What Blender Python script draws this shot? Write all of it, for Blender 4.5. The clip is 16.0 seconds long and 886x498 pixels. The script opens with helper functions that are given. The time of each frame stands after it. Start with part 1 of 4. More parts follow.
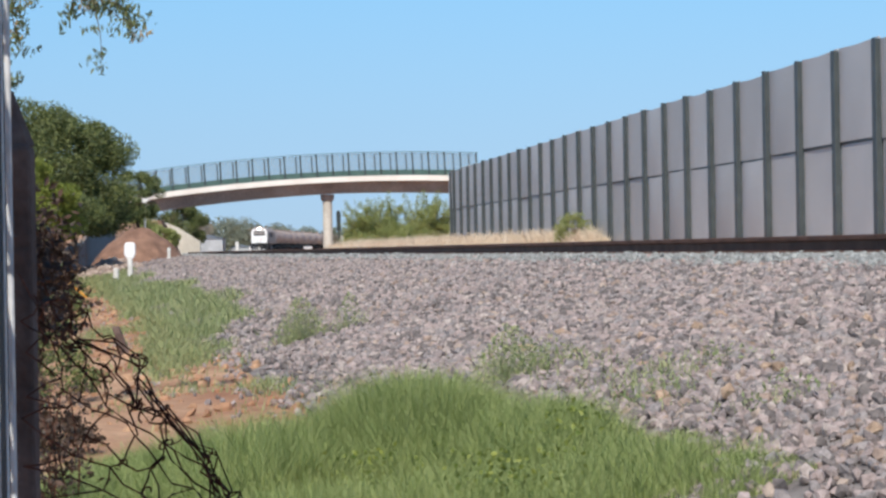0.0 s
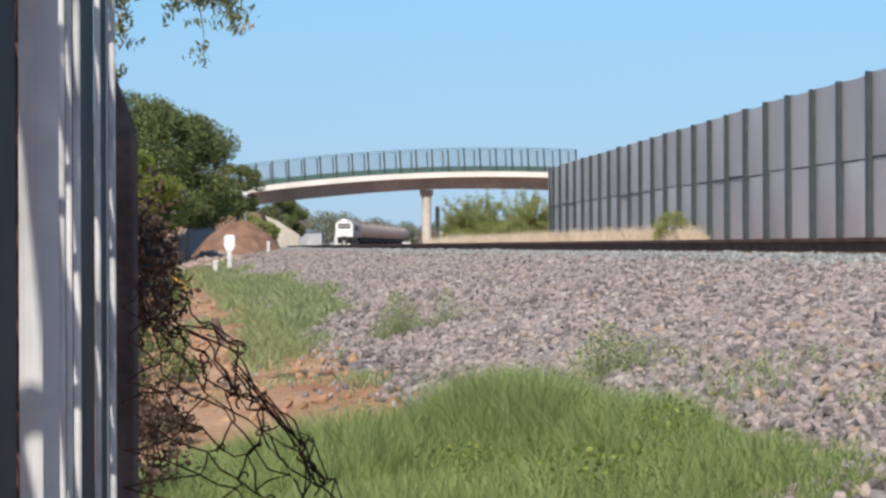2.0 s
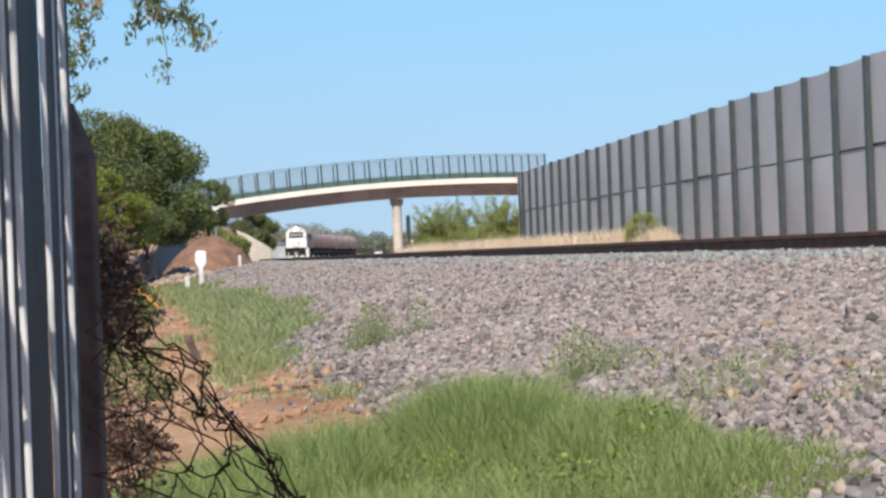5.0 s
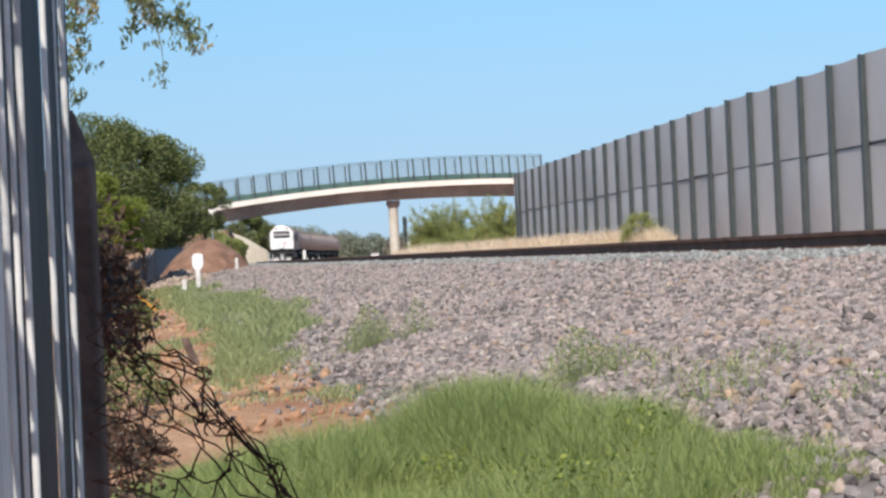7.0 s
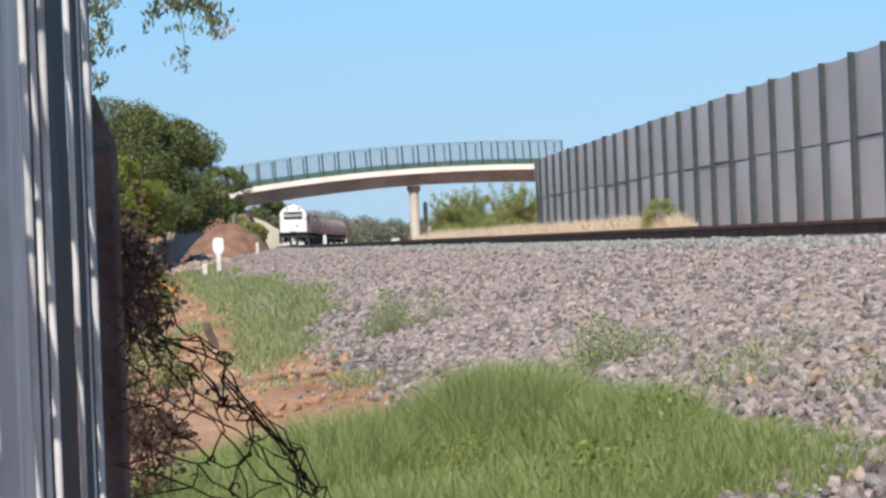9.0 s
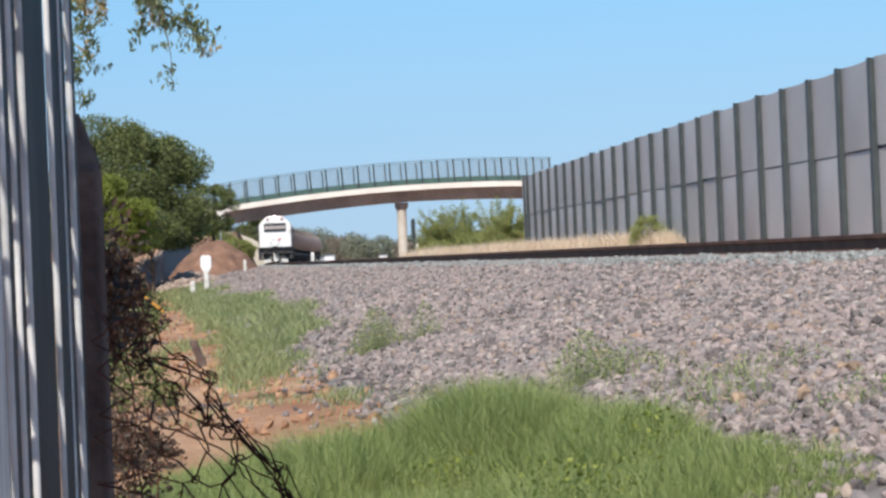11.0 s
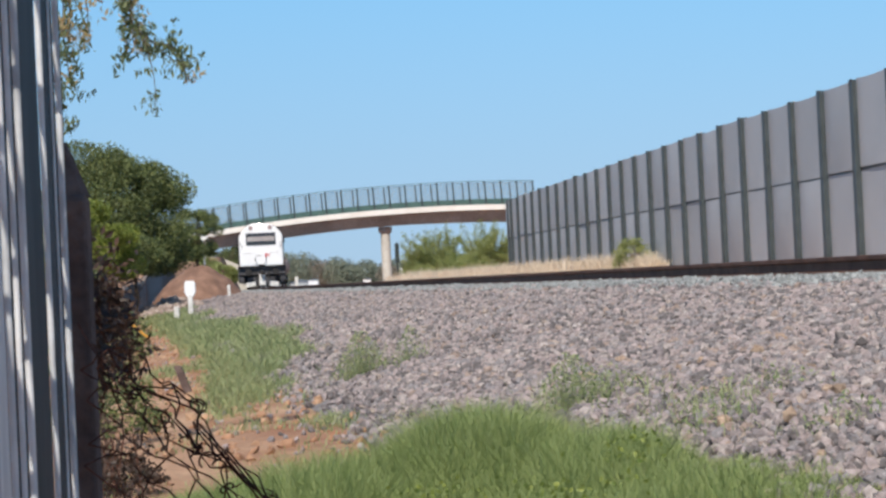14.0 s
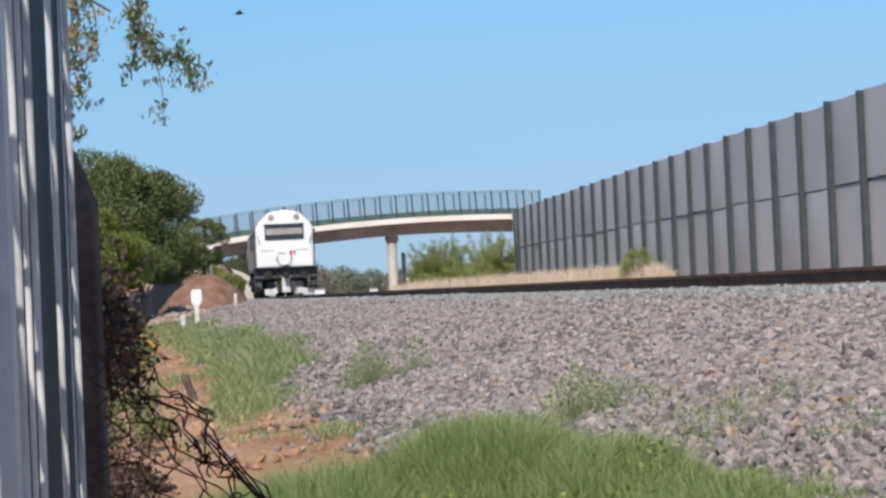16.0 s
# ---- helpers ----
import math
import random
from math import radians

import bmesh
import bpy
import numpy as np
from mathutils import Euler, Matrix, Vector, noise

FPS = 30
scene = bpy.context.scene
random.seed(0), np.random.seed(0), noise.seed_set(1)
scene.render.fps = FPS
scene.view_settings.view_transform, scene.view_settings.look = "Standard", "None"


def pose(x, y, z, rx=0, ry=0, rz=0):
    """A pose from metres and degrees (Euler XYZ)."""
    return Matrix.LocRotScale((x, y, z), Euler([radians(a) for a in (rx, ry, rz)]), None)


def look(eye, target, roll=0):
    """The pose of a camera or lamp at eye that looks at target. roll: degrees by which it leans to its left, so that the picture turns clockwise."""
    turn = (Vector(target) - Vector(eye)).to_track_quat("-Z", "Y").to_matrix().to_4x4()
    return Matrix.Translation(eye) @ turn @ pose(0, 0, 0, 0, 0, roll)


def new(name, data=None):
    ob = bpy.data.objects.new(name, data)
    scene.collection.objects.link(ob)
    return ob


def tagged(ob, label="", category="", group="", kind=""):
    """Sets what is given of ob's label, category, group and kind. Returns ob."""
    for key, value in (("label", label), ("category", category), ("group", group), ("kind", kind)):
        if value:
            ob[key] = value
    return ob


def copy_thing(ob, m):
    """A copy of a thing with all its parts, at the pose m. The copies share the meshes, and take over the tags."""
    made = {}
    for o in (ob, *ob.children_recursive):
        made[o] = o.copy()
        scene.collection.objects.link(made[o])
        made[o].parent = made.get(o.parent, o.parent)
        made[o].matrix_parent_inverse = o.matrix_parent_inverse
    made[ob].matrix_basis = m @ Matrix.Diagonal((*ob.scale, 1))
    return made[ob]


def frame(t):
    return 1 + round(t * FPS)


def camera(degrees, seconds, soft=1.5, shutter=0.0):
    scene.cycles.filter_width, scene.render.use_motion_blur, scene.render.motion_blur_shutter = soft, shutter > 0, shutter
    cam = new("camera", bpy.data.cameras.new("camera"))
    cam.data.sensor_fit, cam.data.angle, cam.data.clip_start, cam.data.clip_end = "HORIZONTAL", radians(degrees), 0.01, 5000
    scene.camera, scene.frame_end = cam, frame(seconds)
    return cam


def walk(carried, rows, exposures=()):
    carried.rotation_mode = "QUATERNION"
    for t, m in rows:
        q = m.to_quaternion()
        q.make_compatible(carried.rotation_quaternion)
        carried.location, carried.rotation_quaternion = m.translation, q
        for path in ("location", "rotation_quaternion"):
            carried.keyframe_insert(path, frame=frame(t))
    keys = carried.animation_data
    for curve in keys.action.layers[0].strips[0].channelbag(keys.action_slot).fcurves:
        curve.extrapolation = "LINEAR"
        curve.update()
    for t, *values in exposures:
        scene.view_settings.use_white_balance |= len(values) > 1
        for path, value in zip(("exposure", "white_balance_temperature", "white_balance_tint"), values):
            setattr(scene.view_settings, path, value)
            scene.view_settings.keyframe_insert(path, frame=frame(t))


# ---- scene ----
cam = camera(22.0, 16.0, soft=2.7)
PATH = [
    (0, pose(-0.0095, 0.0162, 0.8428, 89.996, 0.965, -1.386)),
    (0.5, pose(-0.0103, 0.0116, 0.8428, 89.988, 0.890, -0.789)),
    (1, pose(-0.0192, 0.0006, 0.8336, 89.896, 0.425, 0.765)),
    (1.5, pose(-0.0175, 0.0088, 0.8346, 90.336, 0.030, 1.004)),
    (2, pose(-0.0081, 0.0013, 0.8372, 89.927, 0.204, 1.088)),
    (2.5, pose(-0.0042, -0.0012, 0.8352, 89.674, 0.586, 0.900)),
    (3, pose(-0.0044, 0.0031, 0.8362, 89.587, 1.157, 1.524)),
    (3.5, pose(-0.0020, 0.0001, 0.8372, 89.647, 1.488, 1.555)),
    (4, pose(-0.0015, 0.0005, 0.8374, 89.495, 1.669, 1.487)),
    (4.5, pose(0.0022, 0.0016, 0.8415, 89.818, 1.865, 0.985)),
    (4.7, pose(0.0026, 0.0054, 0.8422, 90.006, 1.956, 0.501)),
    (6.8, pose(-0.0006, 0.0009, 0.8442, 90.302, 2.480, 0.320)),
    (7, pose(-0.0002, -0.0017, 0.8462, 90.145, 2.475, 0.300)),
    (7.5, pose(-0.0007, -0.0018, 0.8464, 89.870, 2.541, 0.515)),
    (8, pose(-0.0014, 0.0022, 0.8461, 89.724, 2.354, 0.744)),
    (10.5, pose(0.0010, -0.0025, 0.8482, 90.094, 2.096, 0.757)),
    (11, pose(0.0027, 0.0000, 0.8483, 90.210, 2.325, 0.508)),
    (11.5, pose(0.0012, -0.0053, 0.8510, 90.366, 2.536, 0.335)),
    (12, pose(0.0007, 0.0017, 0.8508, 90.603, 2.618, 0.188)),
    (12.5, pose(0.0000, 0.0000, 0.8500, 90.400, 2.600, 0.018)),
    (13, pose(-0.0007, 0.0009, 0.8502, 90.455, 2.681, 0.087)),
    (13.5, pose(-0.0032, -0.0030, 0.8520, 90.667, 2.652, 0.086)),
    (14, pose(-0.0019, -0.0065, 0.8523, 90.788, 2.647, 0.104)),
    (14.5, pose(-0.0057, -0.0021, 0.8562, 91.118, 2.700, 0.327)),
    (15, pose(-0.0050, -0.0102, 0.8558, 91.081, 2.699, 0.367)),
    (15.5, pose(-0.0049, -0.0061, 0.8536, 91.137, 2.588, 0.390)),
    (16, pose(-0.0040, -0.0062, 0.8532, 91.035, 2.476, 0.267)),
]
walk(cam, PATH, [(0, 0.1, 6500, 10), (1.0, 0.16, 6550, 10), (1.5, 0.03, 6520, 10), (2.0, 0.12, 6700, 10), (3.5, 0.2, 6750, 10), (8, 0.2, 6750, 10), (12.5, 0.07, 6530, 10), (16, 0.0, 6500, 10)])

# ---- light ----
SUN_DIR = Vector((-0.13, -0.65, 0.75)).normalized()
world = bpy.data.worlds.new("world")
scene.world = world
world.use_nodes = True
wn = world.node_tree.nodes
sky = wn.new("ShaderNodeTexSky")
sky.sky_type = "NISHITA"
sky.sun_disc = False
sky.sun_elevation = math.asin(SUN_DIR.z)
sky.sun_rotation = math.atan2(SUN_DIR.x, SUN_DIR.y)
sky.altitude = 2500
sky.air_density = 0.8
sky.dust_density = 0.0
sky.ozone_density = 3.6
wn["Background"].inputs[1].default_value = 0.109
wk = world.node_tree.links
# a hazeless dry day: the low sky keeps the tone of a few degrees up, and turns paler towards the horizon
sky_tc, sky_in, sky_out = wn.new("ShaderNodeTexCoord"), wn.new("ShaderNodeSeparateXYZ"), wn.new("ShaderNodeCombineXYZ")
sky_sq, sky_up = wn.new("ShaderNodeMath"), wn.new("ShaderNodeMath")
sky_sq.operation, sky_up.operation = "MULTIPLY", "MULTIPLY_ADD"
sky_up.inputs[1].default_value, sky_up.inputs[2].default_value = 0.93, 0.07
wk.new(sky_tc.outputs["Generated"], sky_in.inputs[0])
wk.new(sky_in.outputs["X"], sky_out.inputs["X"])
wk.new(sky_in.outputs["Y"], sky_out.inputs["Y"])
wk.new(sky_in.outputs["Z"], sky_sq.inputs[0])
wk.new(sky_in.outputs["Z"], sky_sq.inputs[1])
wk.new(sky_sq.outputs[0], sky_up.inputs[0])
wk.new(sky_up.outputs[0], sky_out.inputs["Z"])
wk.new(sky_out.outputs[0], sky.inputs["Vector"])
sky_ramp, sky_tint = wn.new("ShaderNodeValToRGB"), wn.new("ShaderNodeMix")
sky_ramp.color_ramp.elements[0].position, sky_ramp.color_ramp.elements[0].color = 0.0, (1.0, 0.88, 0.78, 1)
sky_ramp.color_ramp.elements[1].position, sky_ramp.color_ramp.elements[1].color = 0.15, (0.71, 0.99, 1.02, 1)
sky_tint.data_type, sky_tint.blend_type = "RGBA", "MULTIPLY"
sky_tint.inputs["Factor"].default_value = 1.0
wk.new(sky_in.outputs["Z"], sky_ramp.inputs["Fac"])
wk.new(sky.outputs[0], sky_tint.inputs[6])
wk.new(sky_ramp.outputs[0], sky_tint.inputs[7])
wk.new(sky_tint.outputs[2], wn["Background"].inputs[0])
sun_data = bpy.data.lights.new("sun", "SUN")
sun_data.energy = 4.8
sun_data.angle = radians(0.5)
sun_data.color = (1.0, 0.94, 0.85)
sun = new("sun", sun_data)
sun.matrix_world = look(SUN_DIR * 50, (0, 0, 0))

# ---- materials ----
def mat(name, a, b, rough=0.8, metal=0.0, scale=6.0, fine=60.0, bump=0.2, island=0.0, objvar=0.0, cut=(0.35, 0.65), dist=0.01, spec=0.4):
    """Two tones mixed by coarse noise, fine grain on top, bump from both."""
    m = bpy.data.materials.new(name)
    m.use_nodes = True
    nt = m.node_tree
    N, K = nt.nodes, nt.links
    p = N["Principled BSDF"]
    p.inputs["Roughness"].default_value = rough
    p.inputs["Metallic"].default_value = metal
    p.inputs["Specular IOR Level"].default_value = spec
    tc = N.new("ShaderNodeTexCoord")
    n1, n2 = N.new("ShaderNodeTexNoise"), N.new("ShaderNodeTexNoise")
    n1.inputs["Scale"].default_value, n1.inputs["Detail"].default_value = scale, 5
    n2.inputs["Scale"].default_value, n2.inputs["Detail"].default_value = fine, 3
    for n in (n1, n2):
        K.new(tc.outputs["Object"], n.inputs["Vector"])
    r = N.new("ShaderNodeValToRGB")
    r.color_ramp.elements[0].position, r.color_ramp.elements[1].position = cut
    r.color_ramp.elements[0].color, r.color_ramp.elements[1].color = (*a, 1), (*b, 1)
    K.new(n1.outputs["Fac"], r.inputs["Fac"])
    mx = N.new("ShaderNodeMix")
    mx.data_type, mx.blend_type = "RGBA", "OVERLAY"
    mx.inputs["Factor"].default_value = 0.45
    K.new(r.outputs[0], mx.inputs[6])
    K.new(n2.outputs["Fac"], mx.inputs[7])
    out = mx.outputs[2]
    if island or objvar:
        hv = N.new("ShaderNodeHueSaturation")
        src = N.new("ShaderNodeNewGeometry").outputs["Random Per Island"] if island else N.new("ShaderNodeObjectInfo").outputs["Random"]
        mr = N.new("ShaderNodeMapRange")
        v = island or objvar
        mr.inputs["To Min"].default_value, mr.inputs["To Max"].default_value = 1 - v, 1 + v
        K.new(src, mr.inputs["Value"])
        K.new(mr.outputs[0], hv.inputs["Value"])
        K.new(out, hv.inputs["Color"])
        out = hv.outputs[0]
    K.new(out, p.inputs["Base Color"])
    if bump:
        bp = N.new("ShaderNodeBump")
        bp.inputs["Strength"].default_value, bp.inputs["Distance"].default_value = bump, dist
        K.new(n2.outputs["Fac"], bp.inputs["Height"])
        K.new(bp.outputs[0], p.inputs["Normal"])
    return m


def leafy(name, a, b, trans=0.35, rough=0.55):
    """Leaves: a tone per island between a and b, some light passing through."""
    m = bpy.data.materials.new(name)
    m.use_nodes = True
    nt = m.node_tree
    N, K = nt.nodes, nt.links
    p = N["Principled BSDF"]
    p.inputs["Roughness"].default_value = rough
    r = N.new("ShaderNodeValToRGB")
    r.color_ramp.elements[0].color, r.color_ramp.elements[1].color = (*a, 1), (*b, 1)
    K.new(N.new("ShaderNodeNewGeometry").outputs["Random Per Island"], r.inputs["Fac"])
    K.new(r.outputs[0], p.inputs["Base Color"])
    t = N.new("ShaderNodeBsdfTranslucent")
    K.new(r.outputs[0], t.inputs["Color"])
    mx = N.new("ShaderNodeMixShader")
    mx.inputs[0].default_value = trans
    K.new(p.outputs[0], mx.inputs[1])
    K.new(t.outputs[0], mx.inputs[2])
    K.new(mx.outputs[0], N["Material Output"].inputs["Surface"])
    return m


def glow(name, color, strength):
    m = bpy.data.materials.new(name)
    m.use_nodes = True
    p = m.node_tree.nodes["Principled BSDF"]
    p.inputs["Base Color"].default_value = (*color, 1)
    p.inputs["Emission Color"].default_value = (*color, 1)
    p.inputs["Emission Strength"].default_value = strength
    return m


def stones_mat(name):
    """Broken granite: grey to mauve, a few rusty and pale ones, a tone per stone."""
    m = mat(name, (0.2, 0.174, 0.164), (0.36, 0.32, 0.302), 0.85, 0, 30, 160, 0.5, dist=0.004)
    nt = m.node_tree
    N, K = nt.nodes, nt.links
    g = N.new("ShaderNodeNewGeometry")
    r = N.new("ShaderNodeValToRGB")
    r.color_ramp.interpolation = "CONSTANT"
    e = r.color_ramp.elements
    e[0].position, e[0].color = 0, (0.5, 0.49, 0.5, 1)
    e[1].position, e[1].color = 0.945, (1.0, 0.85, 0.74, 1)
    for pos, c in ((0.2, (0.95, 0.9, 0.92)), (0.4, (1.15, 1.05, 1.05)), (0.62, (0.85, 0.86, 0.9)), (0.8, (1.25, 1.2, 1.17)), (0.985, (1.2, 1.08, 0.95))):
        x = e.new(pos)
        x.color = (*c, 1)
    K.new(g.outputs["Random Per Island"], r.inputs["Fac"])
    p = N["Principled BSDF"]
    old = p.inputs["Base Color"].links[0].from_socket
    mx = N.new("ShaderNodeMix")
    mx.data_type, mx.blend_type = "RGBA", "MULTIPLY"
    mx.inputs["Factor"].default_value = 1
    K.new(old, mx.inputs[6])
    K.new(r.outputs[0], mx.inputs[7])
    K.new(mx.outputs[2], p.inputs["Base Color"])
    return m


def mesh_sheet(name, color, open_share):
    """Fine welded wire mesh, too fine to tell its wires apart."""
    m = bpy.data.materials.new(name)
    m.use_nodes = True
    nt = m.node_tree
    N, K = nt.nodes, nt.links
    N["Principled BSDF"].inputs["Base Color"].default_value = (*color, 1)
    t = N.new("ShaderNodeBsdfTransparent")
    mx = N.new("ShaderNodeMixShader")
    mx.inputs[0].default_value = open_share
    K.new(N["Principled BSDF"].outputs[0], mx.inputs[1])
    K.new(t.outputs[0], mx.inputs[2])
    K.new(mx.outputs[0], N["Material Output"].inputs["Surface"])
    return m


M_SOIL = mat("red_soil", (0.28, 0.135, 0.075), (0.44, 0.275, 0.17), 0.95, 0, 0.9, 14, 0.5, dist=0.03)
M_EARTH = mat("dug_earth", (0.19, 0.105, 0.072), (0.3, 0.172, 0.118), 0.95, 0, 1.6, 18, 0.7, dist=0.05)
M_BED = mat("ballast_fines", (0.15, 0.133, 0.128), (0.26, 0.235, 0.225), 0.95, 0, 5, 30, 0.8, dist=0.03)
M_STONE = stones_mat("ballast_stone")
M_FRESH = mat("fresh_ballast_stone", (0.205, 0.213, 0.207), (0.31, 0.315, 0.305), 0.85, 0, 30, 160, 0.5, island=0.3, dist=0.004)
M_RUBBLE = mat("dusty_rubble", (0.27, 0.2, 0.165), (0.44, 0.36, 0.31), 0.95, 0, 3, 25, 0.6, island=0.25, dist=0.02)
M_BROWNSTONE = mat("rusty_stone", (0.24, 0.165, 0.115), (0.4, 0.29, 0.21), 0.9, 0, 2, 9, 0.4, objvar=0.25)
M_RAIL = mat("rusty_rail", (0.08, 0.038, 0.026), (0.14, 0.07, 0.048), 0.7, 0.3, 5, 80, 0.2)
M_SLEEPER = mat("sleeper_concrete", (0.28, 0.27, 0.25), (0.38, 0.36, 0.33), 0.9, 0, 4, 60)
M_PANEL = mat("grey_panel", (0.43, 0.432, 0.442), (0.49, 0.487, 0.495), 0.5, 0, 0.5, 140, 0.02, objvar=0.1)
M_BARPOST = mat("grey_green_post_paint", (0.05, 0.062, 0.068), (0.075, 0.09, 0.097), 0.5, 0, 2, 30, 0.05)
M_GREEN = mat("dark_green_paint", (0.022, 0.032, 0.032), (0.034, 0.046, 0.046), 0.6, 0, 2, 30, 0.05)
M_CAGE = mat("cage_green", (0.05, 0.1, 0.09), (0.07, 0.13, 0.115), 0.55, 0, 1, 20, 0.05)
M_MESH = mesh_sheet("cage_mesh", (0.2, 0.27, 0.33), 0.7)
M_CONC = mat("pale_concrete", (0.5, 0.46, 0.4), (0.64, 0.6, 0.53), 0.9, 0, 0.35, 5, 0.1)
M_BEAM = mat("white_washed_beam", (0.7, 0.64, 0.58), (0.8, 0.75, 0.69), 0.85, 0, 0.35, 5, 0.05)
M_GIRDER = mat("darker_concrete", (0.24, 0.2, 0.18), (0.34, 0.29, 0.26), 0.9, 0, 0.3, 5, 0.1)
M_WHITE = mat("white_paint", (0.84, 0.82, 0.81), (0.88, 0.87, 0.86), 0.4, 0, 1.5, 20, 0.03)
M_DIRTYWHITE = mat("weathered_white", (0.6, 0.58, 0.54), (0.78, 0.76, 0.72), 0.8, 0, 5, 40, 0.1)
M_FRAME = mat("underframe_grey", (0.05, 0.05, 0.055), (0.11, 0.105, 0.11), 0.7, 0.1, 2, 25, 0.1)
M_DARK = mat("sooty_steel", (0.015, 0.014, 0.014), (0.04, 0.036, 0.034), 0.7, 0.2, 2, 25, 0.1)
M_BODY = mat("brown_grey_body", (0.28, 0.22, 0.19), (0.4, 0.33, 0.29), 0.6, 0, 0.8, 9, 0.05)
M_TANK = mat("tank_brown", (0.48, 0.34, 0.285), (0.68, 0.55, 0.48), 0.6, 0.1, 0.6, 8, 0.1)
M_SCREEN = mat("windscreen_glass", (0.02, 0.02, 0.022), (0.035, 0.033, 0.035), 0.08, 0, 1, 5, 0.0, spec=0.8)
M_BLIND = mat("pale_blind", (0.33, 0.29, 0.28), (0.42, 0.38, 0.36), 0.6, 0, 2, 10, 0.0)
M_RED = mat("red_paint", (0.5, 0.03, 0.04), (0.6, 0.05, 0.05), 0.5, 0, 3, 20, 0.0)
M_LENS = mat("lamp_lens", (0.34, 0.24, 0.23), (0.45, 0.34, 0.32), 0.2, 0, 3, 20, 0.0)
M_LAMP = glow("headlamp", (1.0, 0.82, 0.72), 9.0)
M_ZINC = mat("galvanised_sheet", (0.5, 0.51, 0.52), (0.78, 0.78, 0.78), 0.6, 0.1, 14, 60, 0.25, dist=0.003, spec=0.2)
# near-black tone: the shade on the pales' track side, put into colour
M_NAVY = mat("shade_blue_grey", (0.014, 0.017, 0.023), (0.038, 0.043, 0.053), 0.7, 0, 7, 30, 0.1, dist=0.003, spec=0.2)
M_POST = mat("rusty_post", (0.1, 0.065, 0.055), (0.2, 0.14, 0.12), 0.9, 0.1, 9, 80, 0.4)
M_WIRE = mat("rusty_wire", (0.055, 0.025, 0.018), (0.17, 0.07, 0.045), 0.85, 0.3, 40, 200, 0.2)
M_BARK = mat("bark", (0.09, 0.06, 0.045), (0.17, 0.125, 0.09), 0.95, 0, 5, 40, 0.7)
M_SHEETFAR = mat("blue_grey_sheet", (0.11, 0.135, 0.165), (0.2, 0.23, 0.265), 0.55, 0.3, 0.8, 8, 0.1)
M_SHEDWALL = mat("pale_grey_sheet", (0.36, 0.38, 0.4), (0.5, 0.52, 0.54), 0.6, 0.1, 0.4, 4, 0.1)
M_STRAP = mat("orange_strap", (0.55, 0.24, 0.03), (0.68, 0.34, 0.06), 0.7, 0, 8, 40, 0.1)
M_GRASS = leafy("grass_blade", (0.17, 0.24, 0.065), (0.45, 0.5, 0.2), 0.4)
M_GRASSPALE = leafy("dusty_grass_blade", (0.2, 0.27, 0.1), (0.46, 0.47, 0.24), 0.4)
M_STRAW = leafy("dry_straw", (0.66, 0.53, 0.39), (0.88, 0.77, 0.61), 0.3, 0.8)
M_LEAF_D = leafy("dark_leaf", (0.03, 0.056, 0.018), (0.23, 0.26, 0.085), 0.2)
M_LEAF_Y = leafy("yellow_green_leaf", (0.1, 0.15, 0.022), (0.33, 0.36, 0.07), 0.35)
M_LEAF_S = leafy("shrub_leaf", (0.2, 0.25, 0.07), (0.48, 0.49, 0.19), 0.4)
# far leaves, green and brown: distance haze is mixed into the tones
M_LEAF_F = leafy("haze_tinted_leaf", (0.2, 0.225, 0.17), (0.27, 0.29, 0.21), 0.3)
M_LEAF_B = leafy("haze_tinted_brown_leaf", (0.26, 0.225, 0.18), (0.34, 0.29, 0.23), 0.3)
M_LEAF_N = leafy("branch_leaf", (0.045, 0.08, 0.03), (0.26, 0.29, 0.13), 0.35)
M_LEAF_O = leafy("turning_leaf", (0.4, 0.31, 0.12), (0.62, 0.45, 0.26), 0.45)
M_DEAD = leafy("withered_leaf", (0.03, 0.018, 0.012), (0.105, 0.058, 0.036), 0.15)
M_BIRD = mat("dark_feather", (0.03, 0.03, 0.032), (0.06, 0.055, 0.055), 0.8, 0, 20, 90, 0.0)


# ---- mesh helpers ----
def part(name, bm, material, parent=None, label=""):
    """Links a bmesh, or ready mesh data, as one object under parent."""
    if isinstance(bm, bmesh.types.BMesh):
        me = bpy.data.meshes.new(name)
        bm.to_mesh(me)
        bm.free()
    else:
        me = bm
    if material and not me.materials:
        me.materials.append(material)
    ob = new(name, me)
    ob.parent = parent
    if label:
        tagged(ob, label)
    return ob


def empty(name, m=None, **tags):
    ob = new(name)
    ob.empty_display_size = 0.2
    if m:
        ob.matrix_world = m
    return tagged(ob, **tags)


def add_box(bm, c, s, m=None, bevel=0.0):
    r = bmesh.ops.create_cube(bm, size=1.0, matrix=(m or Matrix()) @ Matrix.Translation(c) @ Matrix.Diagonal((*s, 1)))
    if bevel:
        es = {e for v in r["verts"] for e in v.link_edges}
        bmesh.ops.bevel(bm, geom=list(es), offset=bevel, segments=2, affect="EDGES", profile=0.5)
    return bm


def box(c, s, m=None, bevel=0.0):
    return add_box(bmesh.new(), c, s, m, bevel)


def add_cyl(bm, a, b, r1, r2=None, seg=16, caps=True):
    a, b = Vector(a), Vector(b)
    q = (b - a).to_track_quat("Z", "Y").to_matrix().to_4x4()
    bmesh.ops.create_cone(bm, cap_ends=caps, segments=seg, radius1=r1, radius2=r1 if r2 is None else r2, depth=(b - a).length, matrix=Matrix.Translation((a + b) / 2) @ q)
    return bm


def cyl(a, b, r1, r2=None, seg=16):
    return add_cyl(bmesh.new(), a, b, r1, r2, seg)


